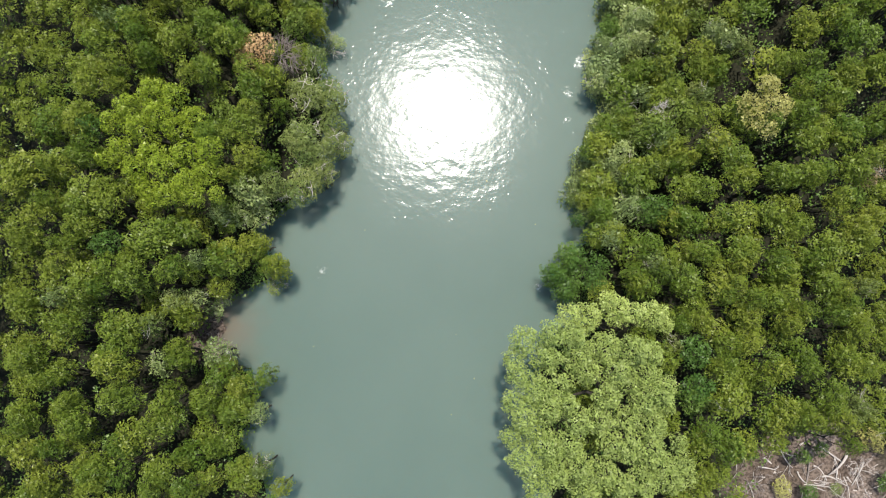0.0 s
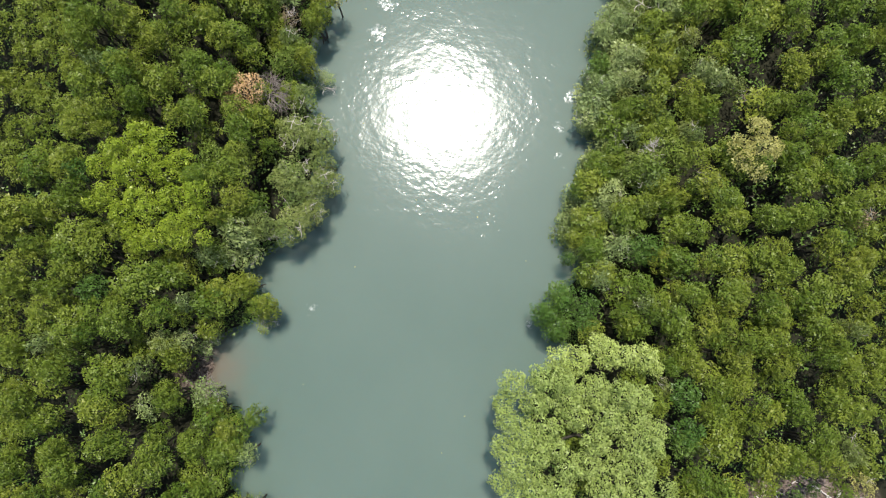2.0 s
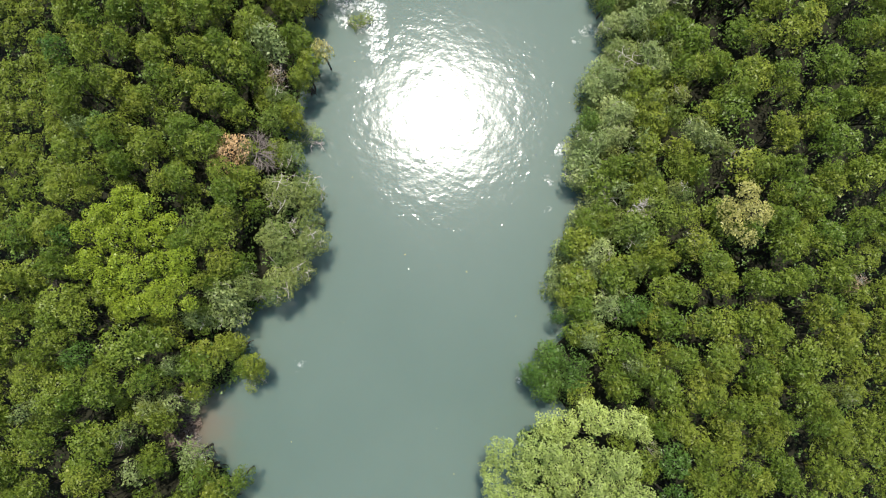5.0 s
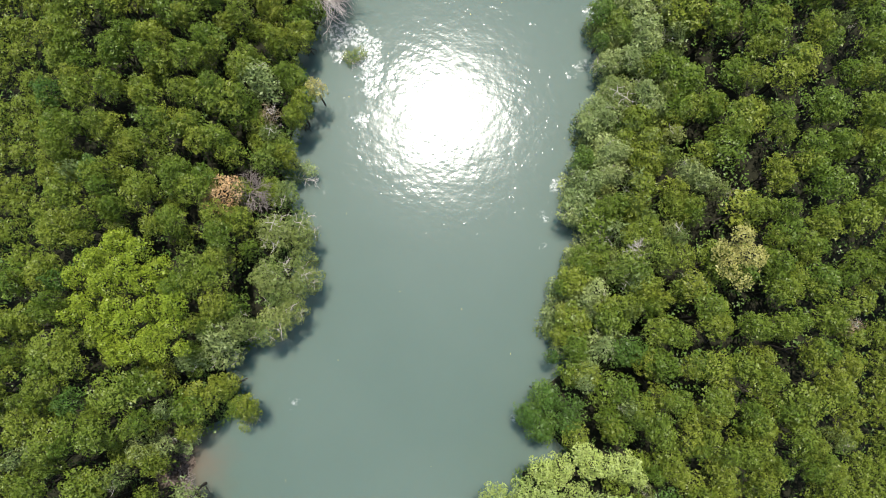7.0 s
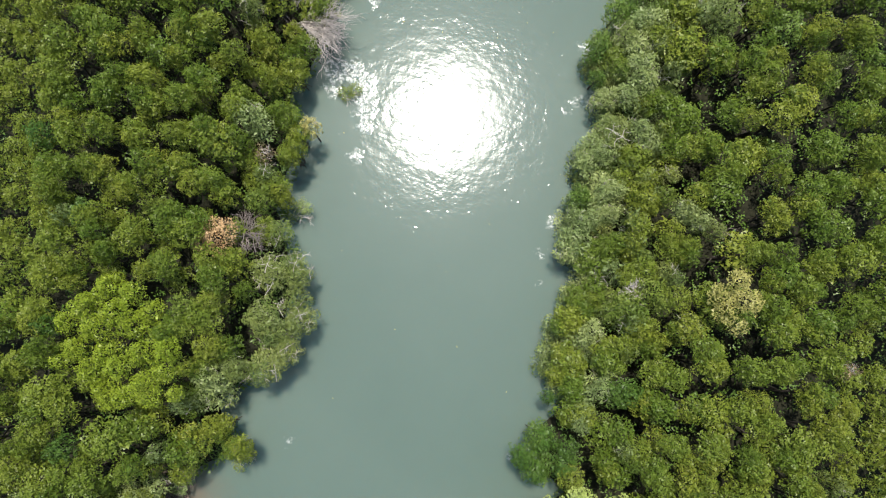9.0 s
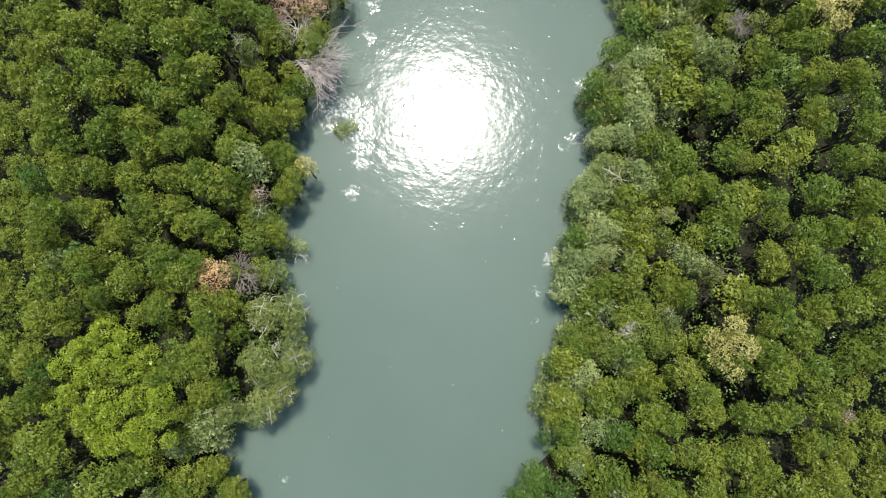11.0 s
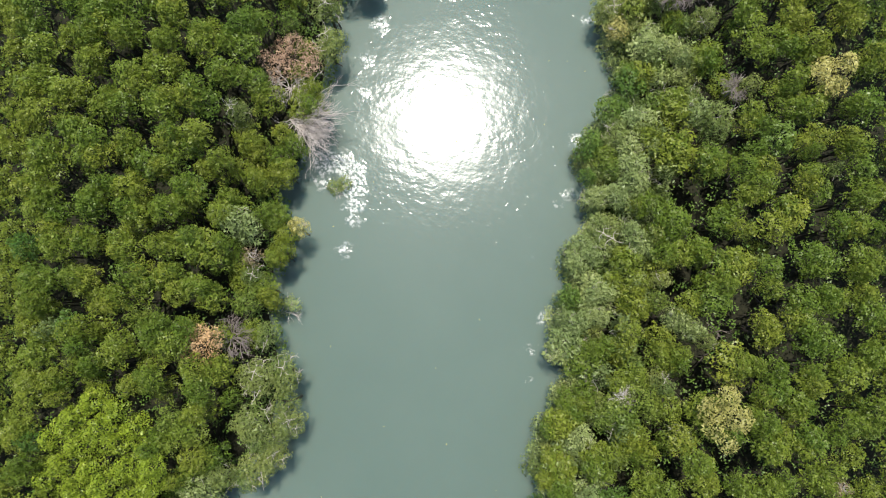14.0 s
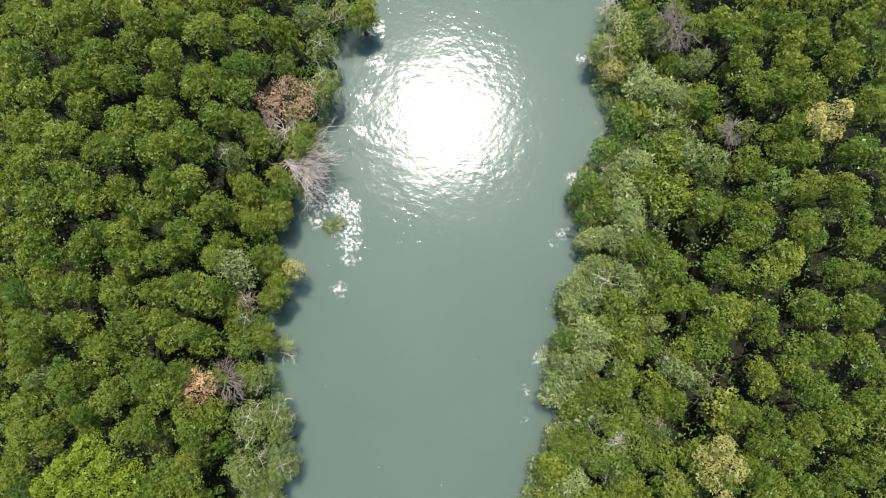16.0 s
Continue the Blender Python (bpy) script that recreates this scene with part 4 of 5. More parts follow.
plant("m", [
    ((22.2, 5.0, 0.64, 8.3),), ((8.1, 9.0, 0.63, 3.5), (9.0, 9.9, 0.73, 3.5), (9.6, 9.9, 1.12, 3.6)),
    ((10.2, 10.1, 0.72, 3.9), (9.5, 10.5, 0.95, 3.5), (10.7, 10.9, 0.63, 4.0)), ((12.1, 9.0, 0.81, 5.1), (12.6, 8.9, 0.76, 5.5), (13.1, 9.5, 0.83, 5.6)),
    ((12.4, 7.8, 0.69, 5.5), (13.3, 8.3, 0.68, 6.0), (13.6, 8.9, 0.66, 6.0)), ((14.0, 8.3, 0.81, 6.3), (15.4, 9.7, 0.87, 6.8), (16.2, 8.0, 0.85, 7.5)),
    ((16.2, 9.6, 0.79, 7.3), (17.7, 9.2, 0.65, 8.2), (15.1, 11.0, 0.75, 6.4)), ((18.1, 10.2, 0.58, 8.2), (18.9, 10.1, 0.77, 8.3), (18.4, 11.1, 0.58, 8.2)),
], "olive mangroves")
plant("m", [
    ((18.6, 9.2, 1.09, 8.3), (19.2, 8.6, 0.77, 8.3), (20.0, 9.6, 0.77, 8.3)), ((20.3, 8.7, 0.64, 8.3), (20.9, 9.3, 0.97, 8.3), (21.3, 9.6, 0.90, 8.3)),
    ((20.5, 10.4, 0.71, 8.3), (21.0, 11.2, 0.65, 8.3), (20.0, 11.6, 0.84, 8.3)), ((21.8, 9.3, 0.64, 8.3), (23.3, 10.5, 0.84, 8.3)),
    ((24.1, 9.7, 0.77, 8.3), (24.1, 11.3, 0.84, 8.3)), ((9.0, 10.5, 0.78, 3.5), (10.7, 12.0, 0.84, 3.9)),
    ((10.0, 12.7, 1.20, 3.5), (11.5, 14.0, 0.70, 4.3)), ((12.3, 13.0, 0.76, 4.6), (12.8, 13.8, 0.75, 5.0), (11.9, 14.6, 0.83, 4.6)),
    ((14.7, 12.8, 0.73, 5.9), (15.4, 12.9, 0.68, 6.3), (15.2, 14.2, 0.75, 6.4)),
], "olive mangroves")
plant("m", [
    ((17.0, 13.4, 1.20, 7.3), (17.8, 12.9, 0.79, 7.7), (18.8, 13.5, 0.59, 8.2)), ((18.7, 12.0, 0.97, 8.2), (19.2, 10.8, 0.71, 8.3), (20.1, 13.4, 0.65, 8.3)),
    ((20.8, 12.3, 0.71, 8.3), (21.5, 11.9, 0.84, 8.3), (21.2, 13.1, 0.65, 8.3)), ((22.1, 13.0, 0.71, 8.3), (22.9, 13.1, 0.65, 8.3), (23.3, 12.3, 1.04, 8.3)),
    ((23.8, 13.5, 0.72, 8.3), (24.3, 12.7, 0.65, 8.3), (24.5, 14.4, 0.65, 8.3)), ((13.1, 16.3, 0.96, 5.0), (12.6, 16.9, 0.70, 4.5), (13.7, 15.6, 0.68, 5.5)),
    ((14.3, 14.4, 0.87, 5.9),), ((16.9, 16.1, 1.01, 7.1), (17.8, 16.9, 0.67, 7.4), (16.0, 17.4, 0.83, 6.3)),
], "olive mangroves")
plant("m", [
    ((18.8, 14.5, 0.78, 8.3), (19.6, 14.4, 0.59, 8.3), (19.1, 15.8, 0.72, 8.3)), ((20.2, 15.6, 0.85, 8.3), (21.3, 14.7, 0.72, 8.3), (21.0, 16.9, 0.92, 8.3)),
    ((20.7, 14.0, 0.78, 8.3), (22.3, 14.4, 0.98, 8.3)), ((21.8, 16.3, 0.85, 8.3), (22.3, 16.9, 0.66, 8.3), (22.8, 16.2, 0.65, 8.3)),
    ((23.9, 15.1, 0.91, 8.3), (23.9, 16.5, 0.92, 8.3), (24.7, 16.9, 0.66, 8.3)), ((12.5, 18.5, 0.70, 4.3), (13.0, 18.3, 0.91, 4.6), (12.6, 19.6, 0.63, 4.5)),
    ((13.9, 18.0, 0.83, 5.0), (15.0, 19.5, 0.84, 5.8)), ((16.1, 19.5, 0.90, 6.4), (16.6, 19.1, 0.62, 6.6), (16.3, 18.6, 0.76, 6.4)),
], "olive mangroves")
plant("m", [
    ((17.1, 18.3, 1.10, 6.8), (17.7, 18.9, 0.68, 7.2), (18.5, 18.0, 1.07, 7.5)), ((18.8, 16.7, 0.73, 8.0), (19.8, 18.2, 0.79, 8.3)),
    ((21.1, 18.6, 0.92, 8.3), (21.7, 17.9, 0.79, 8.3), (22.5, 19.0, 0.86, 8.3)), ((23.4, 17.7, 0.59, 8.3), (24.1, 18.6, 0.99, 8.3), (24.6, 18.0, 0.79, 8.3)),
    ((13.4, 21.7, 0.78, 4.1), (13.8, 22.1, 0.85, 4.4), (14.8, 22.1, 0.70, 5.0)), ((14.1, 20.3, 0.83, 5.0), (15.1, 21.1, 1.25, 5.3), (15.5, 20.4, 0.99, 5.8)),
    ((17.2, 20.4, 0.90, 6.7), (17.5, 21.9, 0.84, 6.4), (18.6, 19.6, 0.67, 7.8)), ((18.4, 22.3, 0.69, 7.0), (19.0, 21.8, 0.89, 7.2), (19.3, 23.1, 0.88, 7.6)),
], "olive mangroves")
plant("m", [
    ((19.1, 20.2, 1.00, 7.8), (20.0, 21.8, 0.81, 7.8), (21.1, 20.3, 0.99, 8.3)), ((21.2, 22.1, 0.73, 8.3), (21.1, 23.3, 0.80, 8.3), (22.5, 21.7, 0.80, 8.3)),
    ((22.6, 20.4, 0.86, 8.3), (23.7, 19.7, 0.59, 8.3), (24.2, 20.6, 0.73, 8.3)), ((23.8, 21.7, 0.86, 8.3), (24.6, 21.4, 0.80, 8.3), (25.0, 22.6, 0.67, 8.3)),
    ((24.8, 20.0, 0.66, 8.3),), ((12.1, 24.8, 0.80, 3.8),),
    ((14.9, 23.8, 0.84, 5.2), (15.4, 25.0, 1.36, 5.6), (16.1, 25.0, 0.92, 5.9)), ((16.7, 23.8, 0.91, 6.3), (17.3, 24.3, 0.84, 6.6), (17.3, 23.3, 0.70, 6.6)),
    ((18.1, 23.5, 0.83, 7.0), (18.8, 25.1, 0.68, 7.4), (19.7, 22.5, 0.67, 7.8)),
], "olive mangroves")
plant("m", [
    ((19.6, 25.3, 0.68, 7.8), (18.5, 25.6, 0.76, 7.2), (19.5, 26.7, 0.76, 7.5)), ((20.8, 24.2, 0.73, 8.3), (21.6, 23.7, 0.53, 8.3), (22.8, 25.0, 0.80, 8.3)),
    ((23.2, 24.2, 0.67, 8.3), (23.8, 25.2, 0.74, 8.3), (24.4, 24.3, 0.87, 8.3)), ((24.3, 23.2, 0.87, 8.3),),
    ((15.8, 27.6, 1.02, 5.0), (15.4, 28.7, 0.79, 4.5), (15.9, 26.0, 1.08, 5.7)), ((20.4, 28.1, 0.69, 7.3), (20.8, 27.4, 0.54, 7.9), (21.5, 27.8, 0.75, 8.0)),
    ((20.4, 26.6, 0.88, 8.0), (21.3, 26.4, 0.74, 8.3), (22.4, 26.4, 0.87, 8.3)), ((23.6, 26.2, 0.60, 8.3), (24.2, 26.7, 0.60, 8.3), (25.2, 26.5, 0.94, 8.3)),
], "olive mangroves")
plant("m", [
    ((25.1, 28.0, 0.67, 8.3), (25.2, 29.0, 0.81, 8.3), (25.1, 30.2, 0.81, 8.3)), ((13.3, 30.6, 0.74, 3.5), (14.6, 29.2, 0.87, 4.0)),
    ((16.8, 30.5, 0.88, 5.1), (17.8, 30.3, 1.02, 5.6), (17.9, 29.6, 0.72, 5.7)), ((18.8, 31.5, 0.72, 6.3), (19.6, 31.4, 0.99, 6.7), (19.3, 32.5, 0.71, 6.7)),
    ((19.3, 30.4, 0.71, 6.5), (19.4, 29.4, 0.71, 6.6), (20.5, 31.5, 0.77, 7.2)), ((20.9, 29.8, 0.76, 7.3), (21.2, 30.5, 0.69, 7.6), (21.7, 29.8, 0.69, 7.8)),
    ((21.1, 31.2, 0.69, 7.5), (21.8, 30.7, 0.75, 7.9), (20.9, 32.3, 0.83, 7.5)), ((21.5, 28.7, 0.62, 7.8), (22.9, 29.5, 0.61, 8.3), (22.6, 30.4, 0.75, 8.3)),
], "olive mangroves")
plant("m", [
    ((24.0, 30.4, 0.75, 8.3), (23.4, 31.6, 0.75, 8.3), (24.3, 32.2, 0.75, 8.3)), ((15.6, 32.6, 0.72, 4.7), (16.2, 32.2, 0.96, 4.9)),
    ((18.3, 34.4, 0.86, 6.6), (17.6, 34.5, 0.72, 6.1), (19.2, 33.6, 0.70, 7.0)), ((18.6, 33.0, 0.86, 6.5), (19.9, 33.0, 0.70, 7.2)),
    ((21.1, 33.9, 0.69, 8.2), (21.5, 33.4, 0.75, 8.2), (21.8, 32.3, 0.89, 8.0)), ((22.7, 31.9, 0.75, 8.3), (23.0, 33.7, 0.68, 8.3)),
    ((24.3, 33.7, 0.62, 8.3), (24.8, 33.2, 0.89, 8.3), (25.7, 33.6, 0.55, 8.3)), ((25.5, 32.2, 0.82, 8.3),),
    ((14.5, 35.4, 0.88, 4.3),),
], "olive mangroves")
plant("d", [
    ((-16.9, 3.5, 0.77, 8.8),), ((-18.0, 9.6, 0.75, 8.8),),
    ((-16.4, 15.2, 0.83, 8.8),), ((-18.7, 19.3, 0.77, 8.8),),
    ((12.6, -4.7, 0.77, 7.4), (13.0, -3.4, 0.83, 7.6)), ((13.1, -2.0, 0.90, 7.5),),
    ((7.4, 1.1, 0.72, 4.2), (6.75, 1.7, 0.95, 4.2)), ((6.2, 1.9, 0.66, 4.2), (6.4, 2.4, 0.82, 4.2)),
    ((6.8, 3.3, 0.86, 4.2), (7.8, 3.0, 0.90, 4.2)), ((8.3, 1.7, 0.89, 4.2), (8.9, 1.7, 0.66, 4.2)),
    ((8.7, 2.7, 0.72, 4.2),), ((7.8, 5.3, 0.50, 3.5),),
    ((11.2, 5.4, 0.84, 4.8), (12.2, 5.7, 0.96, 5.4)), ((9.8, 16.4, 0.79, 3.5), (9.8, 17.1, 0.64, 3.5)),
    ((11.0, 25.0, 0.87, 3.5), (11.4, 26.1, 0.95, 3.5)), ((11.0, 23.7, 0.65, 3.5),),
], "deep green mangroves")
plant("d", [
    ((20.2, 24.9, 1.01, 8.2),), ((11.9, 27.0, 0.95, 3.5), (13.2, 28.5, 0.81, 3.5)),
    ((13.6, 29.3, 1.10, 3.5),),
], "deep green mangroves")
plant("g", [
    ((-9.9, -8.4, 0.76, 4.2),), ((-15.3, -0.6, 0.73, 6.6),),
    ((-9.6, 7.5, 0.83, 5.5), (-9.2, 6.6, 0.78, 4.4)), ((-8.6, 6.6, 0.93, 4.2), (-7.7, 7.9, 1.08, 4.2)),
    ((-7.0, 7.4, 0.93, 4.2), (-6.8, 8.6, 0.77, 4.2)), ((-8.1, 10.2, 1.16, 5.2), (-7.9, 9.3, 0.89, 4.8)),
    ((-7.9, 8.5, 0.96, 4.7), (-6.7, 9.2, 0.77, 4.2)), ((-6.1, 9.9, 0.98, 4.2), (-6.1, 9.4, 0.86, 4.2)),
    ((-7.9, 12.9, 1.03, 5.1), (-7.6, 11.7, 1.03, 4.9)), ((-6.6, 13.1, 1.05, 4.2), (-6.3, 11.7, 0.91, 4.2)),
    ((-6.4, 10.8, 0.94, 4.2),), ((-7.4, 14.6, 0.84, 4.3),),
    ((-8.1, 17.9, 0.77, 4.7),), ((-8.8, 26.9, 0.67, 7.4), (-8.3, 26.6, 0.81, 6.9)),
], "grey-green bank mangroves")
plant("g", [
    ((-4.0, 30.8, 0.91, 4.2), (-3.9, 31.9, 1.03, 4.2)), ((-4.5, 33.7, 1.03, 4.4), (-3.7, 33.1, 0.59, 4.2)),
    ((-5.2, 34.7, 1.01, 5.3), (-4.0, 35.4, 0.73, 4.8)), ((-3.1, 35.7, 0.89, 4.2),),
    ((13.5, -4.5, 0.50, 7.9),), ((20.5, -4.7, 0.93, 8.3), (21.5, -5.3, 0.68, 8.3)),
    ((12.2, -1.6, 0.59, 6.9),), ((21.4, 1.3, 0.70, 8.3),),
    ((15.0, 9.4, 0.74, 6.6),), ((13.9, 12.5, 0.74, 5.5), (14.6, 11.7, 0.66, 6.0)),
    ((16.4, 14.3, 0.61, 7.1),), ((14.5, 17.6, 0.68, 5.4),),
    ((11.3, 20.3, 0.94, 3.5), (12.2, 20.7, 1.29, 3.8)), ((17.6, 25.2, 0.84, 6.7), (17.9, 26.9, 1.06, 6.5)),
    ((22.9, 23.2, 0.67, 8.3),), ((12.6, 25.9, 0.87, 3.9),),
    ((16.6, 28.0, 0.66, 5.2),),
], "grey-green bank mangroves")
plant("g", [
    ((19.2, 28.1, 0.77, 6.6),), ((11.9, 33.4, 0.67, 3.5), (12.4, 34.0, 1.04, 3.5)),
    ((17.0, 32.2, 0.73, 5.3), (17.6, 32.4, 0.80, 5.7)), ((12.9, 35.7, 0.82, 3.5),),
    ((15.2, 34.7, 0.72, 4.8),),
], "grey-green bank mangroves")
plant("l", [
    ((-18.1, 0.3, 0.70, 8.8),), ((-11.3, 10.4, 0.90, 8.0),),
    ((-12.9, 15.6, 0.83, 8.8),), ((-8.3, 16.5, 0.86, 4.6),),
    ((-5.9, 32.1, 0.79, 5.6),), ((11.9, 2.2, 0.67, 6.2),),
    ((11.3, 10.1, 0.76, 4.5),), ((12.2, 10.2, 1.05, 4.9),),
    ((12.6, 9.7, 0.74, 5.3),), ((11.9, 10.7, 0.89, 4.7),),
    ((13.1, 12.9, 0.68, 5.1),), ((13.5, 11.2, 1.01, 5.5),),
    ((13.8, 10.5, 0.67, 5.7),), ((14.2, 16.4, 0.68, 5.6),),
    ((12.2, 24.0, 0.65, 3.8),), ((14.9, 27.7, 0.86, 4.4),),
    ((15.2, 29.9, 0.80, 4.2),), ((13.6, 33.7, 0.88, 4.0),),
    ((20.3, 33.8, 0.76, 7.7),),
], "yellow-green mangroves")
plant("s", [
    ((-10.2, -5.5, 0.69, 4.4),), ((-14.9, -2.6, 0.73, 6.6),),
    ((-12.3, -2.2, 0.93, 4.4),), ((-19.1, 0.8, 0.62, 9.0),),
    ((-14.9, 0.2, 0.67, 6.2), (-13.0, 1.1, 0.69, 5.2)), ((-13.0, 2.9, 0.59, 6.7),),
    ((-12.3, 5.7, 0.67, 6.3), (-11.0, 5.2, 0.79, 4.4)), ((-10.7, 6.8, 0.91, 6.0), (-10.4, 6.3, 0.77, 5.3)),
    ((-10.3, 5.6, 0.86, 4.4),), ((-17.1, 15.0, 0.69, 9.0),),
    ((-8.8, 20.9, 0.98, 6.3), (-8.0, 20.5, 1.00, 5.5)), ((9.3, 3.4, 0.62, 4.8), (10.3, 5.0, 0.71, 4.4)),
    ((11.6, 2.8, 0.60, 6.2),), ((10.5, 5.8, 0.78, 4.5),),
    ((9.4, 8.3, 0.64, 4.0), (10.6, 9.2, 0.79, 4.4)), ((9.2, 13.0, 0.87, 3.6), (9.7, 14.7, 1.03, 3.6)),
], "silvery bank mangroves")
plant("s", [
    ((8.8, 15.5, 0.56, 3.6), (10.6, 14.9, 0.78, 4.1)), ((10.9, 15.5, 0.78, 4.2), (11.5, 15.6, 0.62, 4.5)),
    ((14.8, 15.4, 0.74, 6.3), (15.3, 15.7, 0.66, 6.5)), ((15.5, 14.8, 0.66, 6.8), (15.9, 15.1, 0.80, 7.0)),
    ((10.1, 19.0, 0.80, 3.6), (10.6, 18.7, 0.88, 3.6)), ((10.8, 16.5, 0.87, 3.9), (11.6, 17.1, 0.79, 4.1)),
    ((11.2, 17.7, 1.03, 3.7), (11.9, 16.6, 0.70, 4.4)), ((11.6, 19.0, 0.71, 4.1), (10.1, 19.9, 0.80, 3.6)),
    ((13.8, 19.2, 0.61, 5.3), (13.3, 19.6, 0.85, 5.0)), ((11.4, 22.2, 0.80, 3.6), (11.8, 22.7, 0.73, 3.6)),
    ((12.8, 22.2, 0.80, 4.0), (12.4, 22.7, 0.72, 3.9)), ((13.2, 20.2, 0.70, 4.7),),
], "silvery bank mangroves")
plant("s", [
    ((12.9, 25.0, 0.80, 4.3), (13.5, 25.3, 0.87, 4.6)), ((13.1, 24.2, 0.79, 4.4), (13.6, 24.0, 0.95, 4.7)),
    ((13.2, 23.2, 0.87, 4.4), (13.8, 23.2, 0.71, 4.8)), ((13.4, 26.8, 0.88, 4.2), (14.4, 26.7, 0.79, 4.9)),
    ((16.7, 26.9, 0.92, 6.0),), ((14.2, 31.4, 0.98, 3.9), (14.8, 31.9, 0.97, 4.2)),
    ((14.8, 30.5, 0.81, 4.1), (15.9, 31.1, 0.72, 4.8)), ((16.1, 30.5, 0.72, 4.9), (16.4, 30.0, 0.63, 5.0)),
    ((16.1, 29.4, 0.63, 4.9),), ((13.6, 35.2, 0.82, 4.0),),
], "silvery bank mangroves")
plant("y", [
    ((-5.6, 20.7, 0.62, 4.2),), ((21.4, -6.3, 0.62, 8.3),),
    ((13.0, 32.7, 0.81, 3.5),),
], "straw-yellow mangroves")
plant("e", [
    ((-8.1, 19.0, 0.71, 5.1),), ((22.3, 7.1, 0.58, 8.3),),
], "withered mangroves")


def clearing(x, y):
    return x > 16.2 and y < -7.7 - 0.3 * max(0.0, 21.5 - x) + 0.4 * noise.noise((x, y, 1.0))


def filling():
    """Places for the forest beyond, and for the lower trees between the crowns."""
    pick, places = random.Random(9), []
    x0, y0 = np.meshgrid(np.arange(-26, 30, 1.35), np.arange(-13.5, 41, 1.35))
    taken = STANDING + [q[:3] for q in PALE_BOUGHS + NEAR_BOUGHS + BRIGHT_BOUGHS]
    for x, y in zip(x0.ravel(), y0.ravel()):
        x, y = x + pick.uniform(-0.4, 0.4), y + pick.uniform(-0.4, 0.4)
        d = inland(x, y)
        hole = math.hypot(x - 18.9, y - 15.6) < 1.2
        if d < 0.6 or clearing(x + 0.7, y - 1.7) or hole:
            continue
        gap = min(math.hypot(x - a, y - b) - r for a, b, r in taken)
        beyond = x < -22.3 or x > 24.6 or y < -9.6 or y > 36.6
        if beyond and gap > 0.35:
            places.append((x, y, 1.15, 8.2 + pick.uniform(-0.6, 0.6) - max(0, 4 - d)))
            taken.append((x, y, 1.0))
        elif gap > (0.1 if x > 16 and 9 < y < 34 else -0.12):
            places.append((x, y, 0.8, min(4.2 if x > 16 and 9 < y < 34 else 6.5, 3.0 + 0.6 * d)))
            taken.append((x, y, 0.6))
    return places


thicket(filling(), "olive-green mangrove forest going on beside the creek")
for kind, x, y, r, top in (("d", 20.9, -10.1, 0.55, 1.6), ("y", 19.6, -10.0, 0.6, 1.1), ("d", 25.6, -9.7, 0.7, 1.9), ("d", 20.7, -8.2, 0.5, 2.2), ("d", 21.6, -7.7, 0.5, 2.2), ("g", 23.0, -10.2, 0.4, 0.9)):
    plant(kind, [((x, y, r, top),)], "shrubs in the clearing")
# low shrubs close the gaps between the crowns of the eastern bank
shrubs = random.Random(21)
for k in range(96):
    y = 6.0 + k * 0.3 + shrubs.uniform(-0.25, 0.25)
    d, top = ((-0.5, 1.9), (0.9, 3.7), (-0.2, 2.4), (2.6, 5.0))[k % 4]
    slip = shrubs.uniform(-0.4, 0.7)
    plant("b", [((bank_x(RIGHT_BANK, y) + d + slip, y, shrubs.uniform(0.65, 0.95), top + 0.7 * slip + shrubs.uniform(-0.2, 0.5)),)], "shrubs along the bank")



def undergrowth():
    """Leaves of saplings and low boughs in the shade below the crowns."""
    rng = np.random.default_rng(77)
    at = []
    while len(at) < 24000:
        x, y = rng.uniform(-30, 32), rng.uniform(-15, 40)
        d = inland(x, y)
        if d > 0.4 and not clearing(x, y - 1.2) and noise.noise((x * 0.6, y * 0.6, 5.0)) > -0.5:
            at.append((x, y, 0.6 + rng.uniform(0.3, 1.0) * min(5.6, 0.8 + d * 0.75)))
    while len(at) < 28500:
        y = rng.uniform(-12, 39)
        d = rng.uniform(-0.35, 1.5)
        x = bank_x(LEFT_BANK, y) - d if rng.random() < 0.5 else bank_x(RIGHT_BANK, y) + d
        notch = x < 0 and -3.0 < y < 0.7
        if not notch and noise.noise((x * 0.8, y * 0.8, 2.0)) > -0.2:
            at.append((x, y, 0.25 + rng.uniform(0, 1) * (1.3 + 1.1 * max(d, 0))))
    at = np.array(at)
    way = unit(rng.normal(scale=0.5, size=at.shape) + np.array([0, 0, 1.0]))
    ob = new("undergrowth", leaf_mesh("undergrowth", at, way, DEEP, rng, 0.17, 0.11, 4))
    tagged(ob, "dark green sapling leaves in the shade below the mangroves", "undergrowth", kind="stuff")


undergrowth()
# the first of each pattern only lends its meshes
for tall, low in KINDS.values():
    for proto in tall + low:
        for ob in (*proto.children_recursive, proto):
            bpy.data.objects.remove(ob)


# ---- the trees that stand out ----
def spread_tree(name, x, y, lobes, leaf, label, seed, density=34, length=0.14, width=0.06, thick=0.2, count=8, apart=0.165):
    """A broad tree whose crown is many lobes; lobes are given about its foot."""
    rng = np.random.default_rng(seed)
    thing = new(name)
    thing.location = (x, y, ground_z(x, y))
    tagged(thing, label, "tree")
    trunk_and_limbs(thing, 6.5, lobes, rng, thick=thick, limbs=10, roots=9)
    part("crown", crown_mesh(lobes, leaf, rng, density, length, width, count, 0.07, apart), thing)
    return thing


